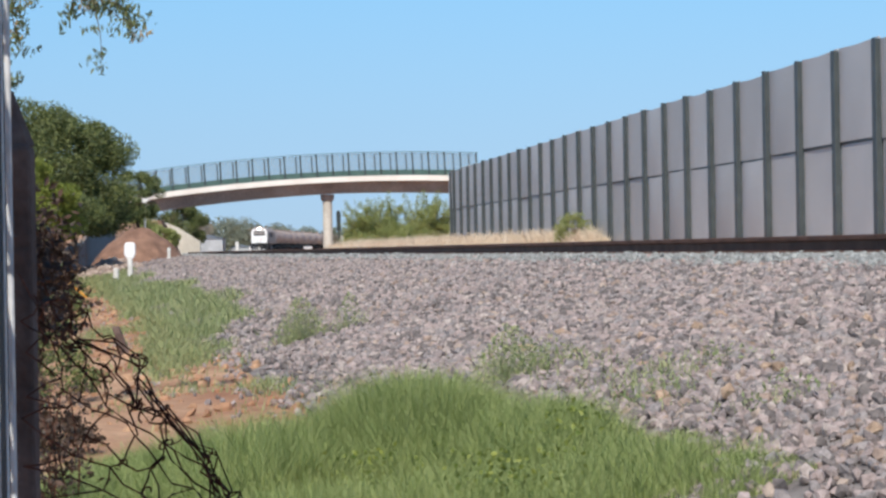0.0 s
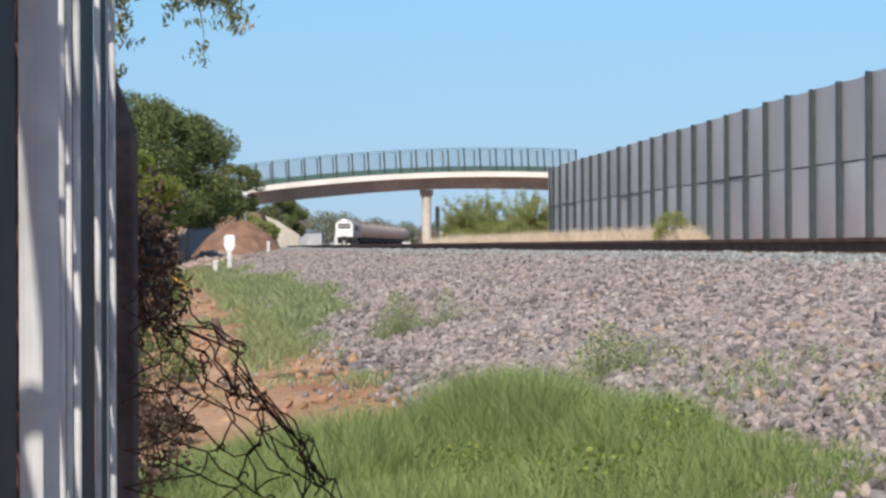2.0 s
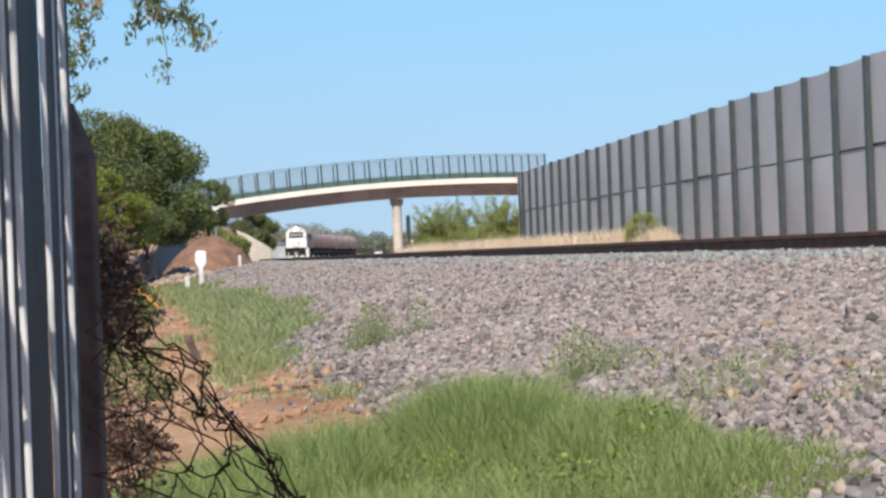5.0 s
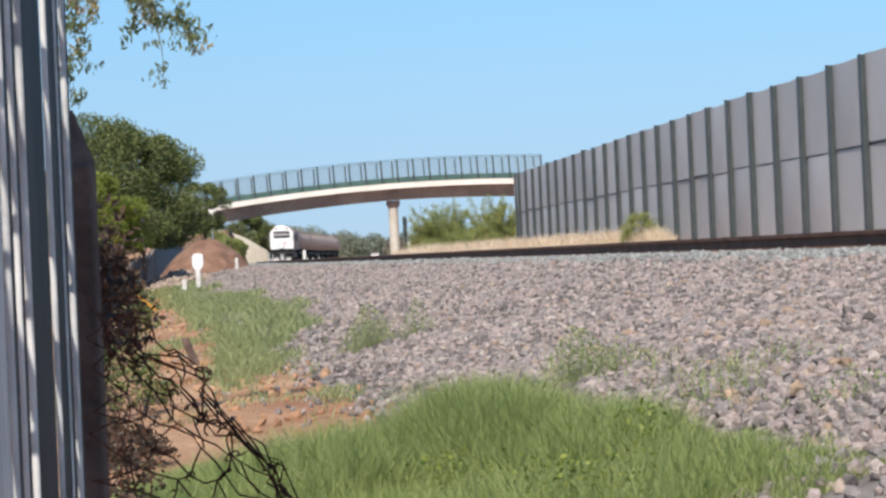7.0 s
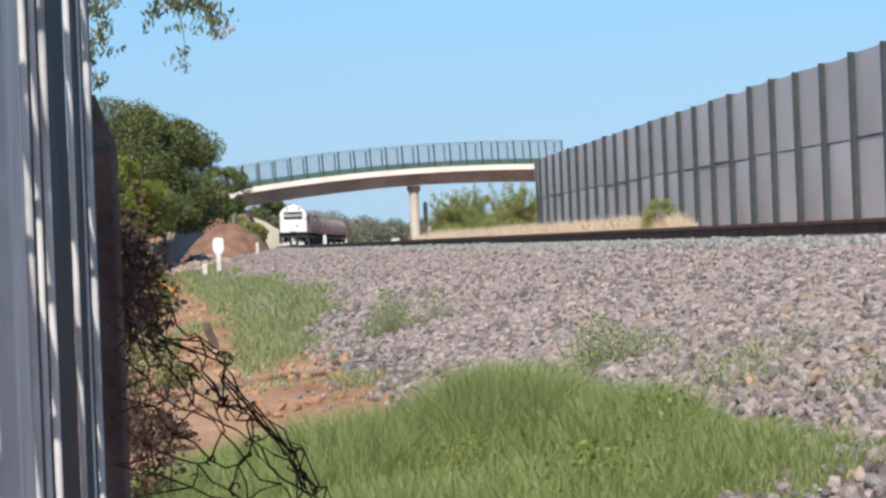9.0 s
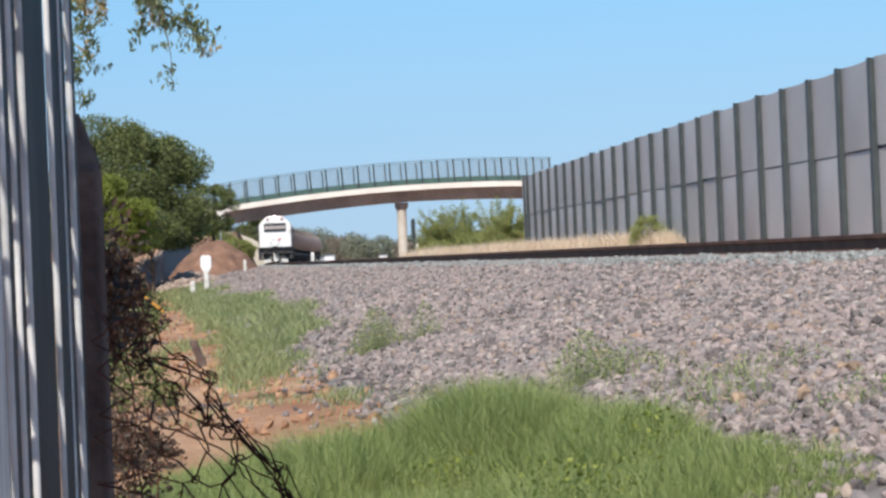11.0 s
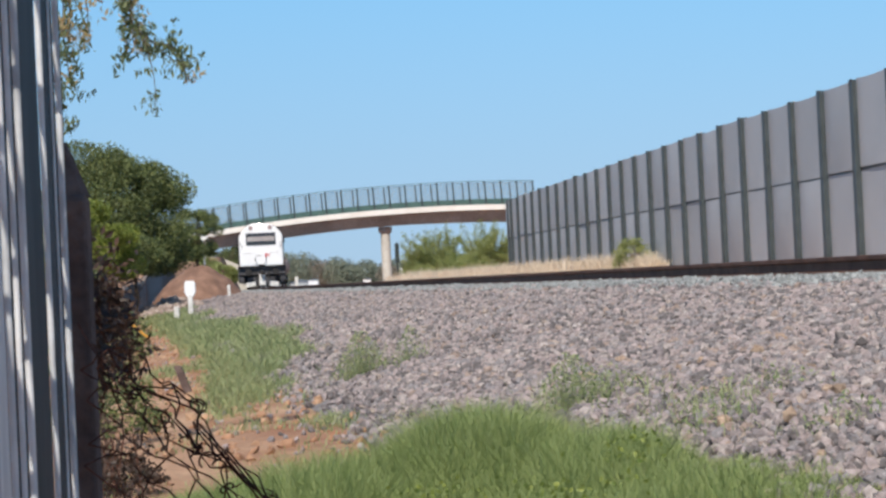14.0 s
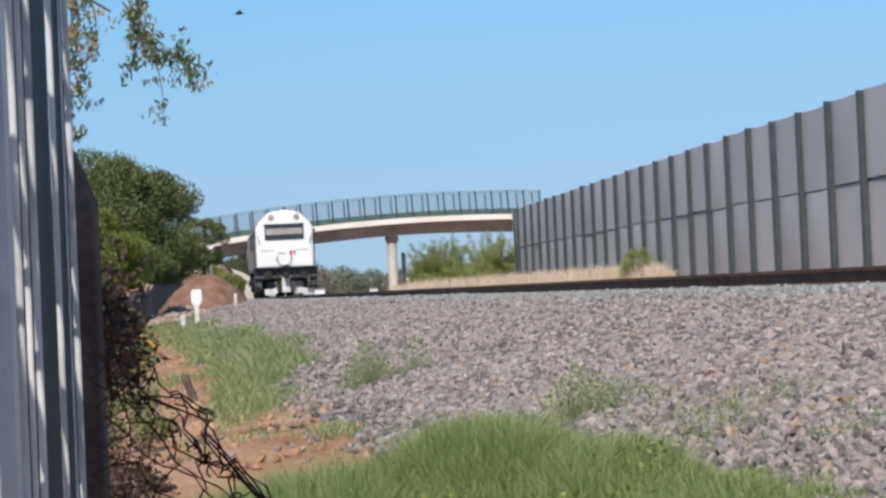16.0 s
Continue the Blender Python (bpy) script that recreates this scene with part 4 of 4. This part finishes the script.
def build_rubble(x, y, rx, ry, h, n, seed):
    """Low heap of dusty broken rubble."""
    rg = np.random.default_rng(seed)
    a, r = rg.uniform(0, 2 * np.pi, n), np.sqrt(rg.uniform(0, 1, n))
    px, py = x + np.cos(a) * r * rx, y + np.sin(a) * r * ry
    size = rg.uniform(0.1, 0.3, n)
    me = stone_mesh("rubble_heap", np.c_[px, py, ground_z(px, py) + h * (1 - r ** 1.6) * rg.uniform(0.5, 1, n)], size, rg)
    me.materials.append(M_RUBBLE)
    return tagged(new("rubble_heap", me), "low heap of dusty grey-brown rubble by the fence", "rubble", kind="stuff")


build_rubble(-9.35, 76, 1.1, 3.5, 0.55, 900, 8)


def build_marker(x, y, h):
    z = float(ground_z(x, y))
    t = empty("distance_marker", Matrix.Translation((x, y, z)), label="white trackside distance marker post with rounded head", category="marker post")
    part("post", prism([(-0.06, -0.1), (0.06, -0.1), (0.055, h * 0.6), (-0.055, h * 0.6)], -0.06, 0.06, 0.01), M_DIRTYWHITE, t)
    c = 0.14
    part("head", prism([(-c * 0.55, h * 0.55), (c * 0.55, h * 0.55), (c, h * 0.68), (c, h * 0.93), (c * 0.7, h), (-c * 0.7, h), (-c, h * 0.93), (-c, h * 0.68)], -0.05, 0.05, 0.015), M_WHITE, t, "white rounded head plate")
    return t


build_marker(-6.55, 58, 0.92)


def build_peg(x, y, h, w, label):
    ob = part("marker_peg", prism([(-w / 2, -0.1), (w / 2, -0.1), (w / 2 * 0.9, h), (-w / 2 * 0.9, h)], -w / 2, w / 2, w * 0.12), M_DIRTYWHITE)
    ob.location = (x, y, float(ground_z(x, y)))
    return tagged(ob, label, "marker peg")


build_peg(-6.85, 57.5, 0.36, 0.13, "short off-white concrete peg beside the marker")
build_peg(-9.2, 96, 0.5, 0.13, "short off-white peg by the ballast toe")
build_peg(-13.2, 200, 1.1, 0.3, "white painted trackside post by the ballast")
build_peg(-5.9, 300, 1.9, 0.5, "far white trackside post")


def build_sheet_fence():
    """Boundary fence of corrugated sheets, each sheet a part."""
    f = empty("boundary_fence", label="blue-grey corrugated sheet fence along the verge", category="fence", kind="structure")
    xs = np.linspace(0, 1.0, 41)
    V = []
    for z in (0, 1.55):
        for x in xs:
            V.append((0.025 * math.cos(x * 2 * math.pi * 8), x, z))
    me = raw("sheet", V, [(i, i + 1, 41 + i + 1, 41 + i) for i in range(40)], True)
    me.materials.append(M_SHEETFAR)
    rg = random.Random(2)

    def run(y):
        """Place and top of the fence at y."""
        return float(track_x(y)) - float(np.interp(y, [48, 80, 100, 205], [6.0, 6.0, 5.6, 5.6])), float(np.interp(y, [48, 60, 80, 100, 150, 205], [0.8, 0.88, 1.12, 1.5, 2.75, 4.6]))

    for k in range(128):
        y = 48 + k * 1.0
        x, top = run(y)
        q = new("sheet", me)
        q.parent = f
        q.matrix_world = Matrix.Translation((x, y, top - 1.55 + rg.uniform(-0.07, 0.07))) @ Matrix.Rotation(-math.atan(track_slope(y)), 4, "Z") @ Matrix.Rotation(rg.uniform(-0.02, 0.02), 4, "X")
    post_me = None
    for k in range(21):
        y = 49.5 + k * 6
        x, top = run(y)
        if post_me is None:
            q = part("fence_post", box((0, 0, 0), (0.08, 0.08, 1.9)), M_GIRDER, f)
            post_me = q.data
        else:
            q = new("fence_post", post_me)
            q.parent = f
        q.location = (x - 0.1, y, top - 0.85)
    return f


build_sheet_fence()


def build_shed(x, y, w, d, h, label, m=None):
    z = 0.8
    t = empty("shed", Matrix.Translation((x, y, z)), label=label, category="shed")
    bm = bmesh.new()
    add_box(bm, (0, 0, h / 2), (w, d, h))
    for k in range(int(w / 0.8)):
        add_box(bm, (-w / 2 + 0.4 + k * 0.8, -d / 2 - 0.04, h / 2), (0.1, 0.08, h))
    part("wall", bm, m or M_SHEDWALL, t)
    part("roof", prism([(-w / 2 - 0.2, h), (w / 2 + 0.2, h), (0, h + 0.14 * w)], -d / 2 - 0.2, d / 2 + 0.2), M_SHEETFAR, t)
    return t


build_shed(-32.6, 420, 5.0, 8, 2.6, "pale grey metal shed beyond the bridge")
build_shed(-27.6, 430, 3.4, 8, 1.0, "low pale grey shed beyond the bridge")
build_shed(-23.4, 400, 1.7, 3, 1.2, "small white hut by the line", M_WHITE)
build_shed(-14.0, 400, 1.4, 3, 0.9, "small white hut by the line", M_WHITE)


def build_signal():
    """Dark green upright panel on a post, seen side on beyond the track."""
    t = empty("trackside_sign", Matrix.Translation((-4.6, 215, 0.7)), label="dark green trackside panel on a post", category="sign")
    part("post", cyl((0, 0, 0), (0, 0, 2.4), 0.07), M_GREEN, t)
    part("panel", prism([(-0.2, 2.0), (0.2, 2.0), (0.2, 3.7), (0.05, 3.95), (-0.2, 3.8)], -0.15, 0.15, 0.02), M_GREEN, t)
    return t


build_signal()


def build_signal_head():
    """Pale box with a round cap on a slim mast beside the bank."""
    x, y = -21.2, 200
    z = float(ground_z(x, y))
    t = empty("trackside_lamp", Matrix.Translation((x, y, z)), label="pale grey trackside lamp head on a slim mast", category="lamp")
    top = 6.4 - z
    part("mast", cyl((0, 0, -0.1), (0, 0, top - 0.5), 0.06), M_SHEDWALL, t)
    part("housing", box((0, 0, top - 1.15), (0.72, 0.4, 0.9), None, 0.06), M_DIRTYWHITE, t, "off-white box housing")
    bm = bmesh.new()
    bmesh.ops.create_uvsphere(bm, u_segments=18, v_segments=10, radius=0.3, matrix=Matrix.Translation((0, 0, top - 0.35)))
    part("cap", bm, M_DIRTYWHITE, t, "off-white round cap")
    return t


build_signal_head()

# ---- close fence ----
FENCE_C, FENCE_S = 0.0268, 0.158


def fence_pt(y, out=0.0):
    """Point in plan on the near fence's line, out metres towards the track."""
    return Vector((-FENCE_C - FENCE_S * y + out, y, 0))


def build_near_fence():
    """Ribbed galvanised sheets; the camera looks along them."""
    f = empty("pale_fence", label="galvanised steel fence of pressed upright pales", category="fence", kind="structure")
    def strip(name, line, material, parent, label):
        n = len(line)
        V = [(fence_pt(y, o).x, y, z) for z in (-0.05, 2.3) for y, o in line]
        q = part(name, raw(name, V, [(i, i + 1, n + i + 1, n + i) for i in range(n - 1)]), material, parent, label)
        q.modifiers.new("thick", "SOLIDIFY").thickness = 0.0008
        return q

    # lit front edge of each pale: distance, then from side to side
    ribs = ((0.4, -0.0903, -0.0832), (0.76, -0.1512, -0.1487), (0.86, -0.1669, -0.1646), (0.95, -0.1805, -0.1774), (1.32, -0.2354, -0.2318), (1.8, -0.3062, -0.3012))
    # end edge and faces take the dark shade tone, lit edges stay zinc
    end = strip("pale", [(0.16, -0.04), (0.168, -0.03), (0.169, 0.0)], M_NAVY, f, "edge of the end pale, darkened in colour")
    strip("pale_face", [(0.1695, 0.0), (0.387, 0.0)], M_NAVY, end, "pale face with its shade coloured dark blue-grey")
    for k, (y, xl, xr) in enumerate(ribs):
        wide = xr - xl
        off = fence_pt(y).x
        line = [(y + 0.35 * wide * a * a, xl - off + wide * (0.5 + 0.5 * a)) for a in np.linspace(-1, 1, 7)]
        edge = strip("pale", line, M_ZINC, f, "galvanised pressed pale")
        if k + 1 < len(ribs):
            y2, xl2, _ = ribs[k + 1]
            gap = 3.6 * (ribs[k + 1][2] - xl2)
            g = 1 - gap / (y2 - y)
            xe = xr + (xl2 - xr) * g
            strip("pale_face", [(y + 0.004, xr - off), (y2 - gap, xe - fence_pt(y2 - gap).x)], M_NAVY if k else M_ZINC, edge, "pale face with its shade coloured dark blue-grey" if k else "bare galvanised face")
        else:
            strip("pale_face", [(y + 0.004, xr - off), (2.45, xr - off - 0.004)], M_NAVY, edge, "pale face with its shade coloured dark blue-grey")
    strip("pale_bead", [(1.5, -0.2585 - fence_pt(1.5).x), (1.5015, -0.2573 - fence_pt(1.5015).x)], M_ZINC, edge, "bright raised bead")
    # unseen post, added to keep the sun off the rusty fence post
    p = fence_pt(2.4, -0.07)
    part("shade_post", box((p.x, p.y, 0.6), (0.07, 0.05, 1.35), None, 0.006), M_POST, f, "unseen post added behind the pales for shade")
    for z in (0.35, 1.75):
        v, fc = tube([fence_pt(0.2, -0.03) + Vector((0, 0, z)), fence_pt(2.5, -0.03) + Vector((0, 0, z))], [0.014, 0.014], 8)
        part("rail_bar", raw("rail_bar", v, fc), M_ZINC, f)
    return f


build_near_fence()


def build_near_post():
    t = empty("fence_post", label="slim rusty brown fence post holding torn wire mesh", category="post")
    p = fence_pt(2.62, 0.012)
    bm = bmesh.new()
    add_box(bm, (p.x, p.y, 0.42), (0.034, 0.05, 1.1), None, 0.008)
    part("shaft", bm, M_POST, t)
    bm = bmesh.new()
    add_cyl(bm, (p.x - 0.002, p.y, 0.965), (p.x - 0.01, p.y, 1.03), 0.022, 0.006, 8)
    part("tip", bm, M_POST, t)
    return t


build_near_post()


def build_torn_mesh():
    """Chain-link hanging loose from the post, its torn edge sagging to the ground."""
    rg = np.random.default_rng(4)
    m = empty("torn_wire_mesh", label="rusty torn chain-link mesh hanging loose from the post", category="wire mesh")
    rows, cols = 14, 10

    def at(i, j):
        """Node of the mesh: i down, j away from the post."""
        v, s = i / rows, j / cols
        z = 0.815 - 0.29 * v
        wide = 0.05 + 0.25 * v
        ss = s ** (0.72 - 0.25 * v)
        sag = 0.02 * math.sin(s * math.pi * 0.6) * v + 0.03 * s * (1 - v)
        px = -FENCE_C - FENCE_S * 2.56 + 0.015 + wide * ss
        j1, j2, j3 = rg.normal(0, 1, 3)
        loose = 0.005 + 0.006 * s
        return Vector((px + j1 * loose, 2.56 - 0.1 * s * v + j2 * 0.012, z - sag + j3 * loose))

    nodes = [[at(i, j) for j in range(cols + 1)] for i in range(rows + 1)]
    lines = []
    for start in range(-rows, cols + 1):
        for dirn in (1, -1):
            pts = []
            for i in range(rows + 1):
                j = start + i if dirn == 1 else cols - (start + i)
                if 0 <= j <= cols:
                    pts.append(nodes[i][j])
            if len(pts) > 2 and not (dirn == 1 and start % 2) and not (dirn == -1 and start % 2):
                bent = [pts[0]]
                for a, b in zip(pts, pts[1:]):
                    bent.append((a + b) / 2 + Vector(rg.normal(0, 0.0035, 3)))
                    bent.append(b)
                lines.append((bent, 0.00115))
    part("netting", tubes("netting", lines, 5), M_WIRE, m, "thin rusty netting")
    # twisted bundle along the torn edge
    edge = []
    for k in range(7):
        pts = []
        for i in range(2, rows + 1):
            p = nodes[i][cols]
            pts.append(p + Vector((rg.normal(0, 0.006), rg.normal(0, 0.006), rg.normal(0, 0.006))))
        a = rg.integers(0, 5)
        edge.append((pts[a:len(pts) - rg.integers(0, 6)], 0.0012))
    part("torn_edge", tubes("torn_edge", edge, 5), M_WIRE, m, "twisted torn wire edge")
    for k in range(22):
        i, j = rg.integers(2, rows), rg.integers(3, cols + 1)
        c = nodes[i][j]
        r = rg.uniform(0.004, 0.011)
        e1 = Vector(rg.normal(size=3)).normalized()
        e2 = e1.orthogonal().normalized()
        part("wire_curl", tubes("wire_curl", [([c + r * (math.cos(t) * e1 + math.sin(t) * e2) for t in np.linspace(0, 5, 12)], 0.0012)], 5), M_WIRE, m)
    return m


build_torn_mesh()


def build_backing_mesh():
    """Chain-link hung behind the pales; its lattice falls as shade on their edges."""
    m = empty("chain_link_fence", label="rusty chain-link mesh hung behind the pales", category="fence", kind="structure")
    lines, cell = [], 0.057
    y0, y1, z0, z1 = -0.25, 2.35, 0.0, 2.5
    span = z1 - z0
    for k in range(int((y1 - y0 + span) / cell)):
        for d in (1, -1):
            c = y0 - span + k * cell if d == 1 else y0 + k * cell
            pts = []
            for i, t in enumerate(np.linspace(0, span, 60)):
                y = c + d * t
                if y0 <= y <= y1:
                    p = fence_pt(y, -0.05 + 0.003 * (-1) ** i)
                    pts.append((p.x, y, z0 + t))
            if len(pts) > 2:
                lines.append((pts, 0.0038))
    part("lattice", tubes("lattice", lines, 4), M_WIRE, m)
    for y in (y0, y1):
        p = fence_pt(y, -0.05)
        part("fence_post", cyl((p.x, y, -0.05), (p.x, y, 2.55), 0.015), M_POST, m)
    return m


build_backing_mesh()


def build_brush():
    """Withered climber on the post, and dark scrub added behind it for a shaded patch."""
    rg = np.random.default_rng(6)
    t = empty("withered_climber", label="withered brown climber tangled round the fence post", category="plant")
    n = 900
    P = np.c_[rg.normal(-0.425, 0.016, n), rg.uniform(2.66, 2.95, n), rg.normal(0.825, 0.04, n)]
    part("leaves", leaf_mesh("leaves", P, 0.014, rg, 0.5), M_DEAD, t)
    for k in range(5):
        x = -0.43 + rg.normal(0, 0.008)
        pts = [(x + rg.normal(0, 0.006), 2.7 + rg.normal(0, 0.02), z) for z in np.linspace(0.7, 0.88, 9)]
        part("stem", tubes("stem", [(pts, 0.0012)], 5), M_WIRE, t)
    b = empty("scrub", label="dark scrub standing in for shade by the fence", category="shrub")
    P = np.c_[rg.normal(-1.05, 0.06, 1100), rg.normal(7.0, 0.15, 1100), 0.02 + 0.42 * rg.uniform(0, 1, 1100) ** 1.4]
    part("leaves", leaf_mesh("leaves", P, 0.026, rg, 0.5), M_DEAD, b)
    for k in range(6):
        x, y = -1.05 + rg.normal(0, 0.04), 7.0 + rg.normal(0, 0.1)
        part("stem", tubes("stem", [([(x, y, -0.02), (x + rg.normal(0, 0.02), y, 0.2), (x + rg.normal(0, 0.05), y, 0.42)], 0.003)], 5), M_WIRE, b)
    return t


build_brush()


def build_branch():
    """Leafy twigs hanging into view from a tree overhead."""
    rg = np.random.default_rng(15)
    b = empty("overhanging_tree", label="tree with drooping leafy branch tips hanging into view", category="tree")
    D = 12.0
    twigs = (((-1.67, 2.47), (-1.52, 2.20), (-1.30, 2.03)), ((-1.58, 2.29), (-1.51, 2.05), (-1.50, 1.84)), ((-1.52, 2.20), (-1.40, 2.15), (-1.35, 2.00)), ((-1.84, 2.48), (-1.80, 2.30), (-1.85, 2.15)), ((-1.72, 2.48), (-1.65, 2.29), (-1.69, 2.13)), ((-1.97, 2.46), (-1.97, 2.13), (-1.91, 1.92)), ((-1.98, 2.22), (-1.97, 1.92), (-1.93, 1.72)), ((-1.61, 2.47), (-1.61, 2.29), (-1.58, 2.16)), ((-1.90, 2.48), (-1.89, 2.28), (-1.92, 2.07)))
    lines, P, O = [([(-4.2, D + 0.5, 3.6), (-3.0, D + 0.2, 3.0), (-2.1, D, 2.62), (-1.75, D, 2.4)], [0.05, 0.035, 0.014, 0.006])], [], []
    for k, (pa, pb, pc) in enumerate(twigs):
        dy = rg.uniform(-0.3, 0.3)
        pts = []
        for t in np.linspace(0, 1, 15):
            x, z = (pa[i] * (1 - t) ** 2 + 2 * t * (1 - t) * (2 * pb[i] - (pa[i] + pc[i]) / 2) + pc[i] * t * t for i in (0, 1))
            pts.append((x, D + dy, z))
            if rg.uniform() < 0.8:
                # a leaf spray hangs off the twig
                out, n = rg.normal(0, 0.045, 3) - [0, 0, 0.02], int(rg.integers(12, 26))
                spray = np.array(pts[-1]) + np.linspace(0.1, 1.2, n)[:, None] * out + rg.normal(0, 0.018, (n, 3))
                (O if rg.uniform() < (0.38 if k in (3, 4, 7, 8) else 0.07) else P).append(spray)
        lines.append((pts, [0.005 - 0.004 * i / 14 for i in range(15)]))
    part("trunk", tubes("trunk", [([(-4.9, D + 0.9, -0.1), (-4.7, D + 0.8, 1.8), (-4.2, D + 0.5, 3.6), (-4.4, D + 0.6, 5.2)], [0.16, 0.13, 0.1, 0.04])], 10), M_BARK, b)
    part("branch", tubes("branch", lines, 6), M_BARK, b)
    part("leaves", leaf_mesh("leaves", np.concatenate(P), 0.04, rg, 0.36, 1.4), M_LEAF_N, b, "slim dark green leaves")
    part("turning_leaves", leaf_mesh("turning_leaves", np.concatenate(O), 0.04, rg, 0.36, 1.4), M_LEAF_O, b, "yellow and rusty turning leaves")
    return b


build_branch()


def build_strap():
    ob = part("orange_strap", tubes("orange_strap", [([(-3.1, 21, 0.72), (-2.95, 21, 0.6), (-2.78, 21, 0.45)], 0.012)]), M_STRAP)
    tagged(ob, "orange strap hanging slack near the fence", "strap")
    ob = part("stake", prism([(-0.032, -0.05), (0.032, -0.05), (0.02, 0.23), (-0.035, 0.25)], -0.03, 0.03, 0.006), M_POST)
    ob.location = (-2.08, 18.0, float(ground_z(-2.08, 18.0)))
    ob.rotation_euler = (0, radians(-18), 0)
    tagged(ob, "short leaning rusty brown stake in red soil", "stake")


build_strap()


# ---- bird ----
def build_bird():
    b = empty("bird", label="small dark bird flying past", category="bird")
    bm = bmesh.new()
    bmesh.ops.create_uvsphere(bm, u_segments=12, v_segments=8, radius=1, matrix=Matrix.Diagonal((0.11, 0.035, 0.035, 1)))
    part("body", bm, M_BIRD, b)
    for s in (-1, 1):
        me = raw("wing", [(0.05, 0.02 * s, 0.01), (-0.05, 0.02 * s, 0.01), (-0.07, 0.17 * s, 0.06), (0.0, 0.16 * s, 0.06), (0.05, 0.02 * s, 0.0), (-0.05, 0.02 * s, 0.0), (-0.07, 0.17 * s, 0.055), (0.0, 0.16 * s, 0.055)], [(0, 1, 2, 3), (7, 6, 5, 4), (0, 3, 7, 4), (1, 0, 4, 5), (2, 1, 5, 6), (3, 2, 6, 7)])
        part("wing", me, M_BIRD, b)
    part("tail", box((-0.13, 0, 0), (0.08, 0.05, 0.008)), M_BIRD, b)
    return b


bird = build_bird()


def motions():
    times = [0.5 * k for k in range(33)]
    front = [112.6 + 17.8 * (16 - t) for t in times]
    walk(loco, [(t, train_pose(y, 21.6)) for t, y in zip(times, front)])
    for k, w in enumerate(tankers):
        walk(w, [(t, train_pose(y + 22.2 + 14.8 * k, 14.6)) for t, y in zip(times, front)])
    way = [(0, 220, 31), (14.6, 14.3, 12.0), (15.0, 8.7, 10.0), (15.4, 3.1, 8.3), (15.7, -1.1, 8.22), (16.0, -5.35, 8.38)]
    walk(bird, [(t, pose(x, 60, z, 0, 0, 180)) for t, x, z in way])


motions()
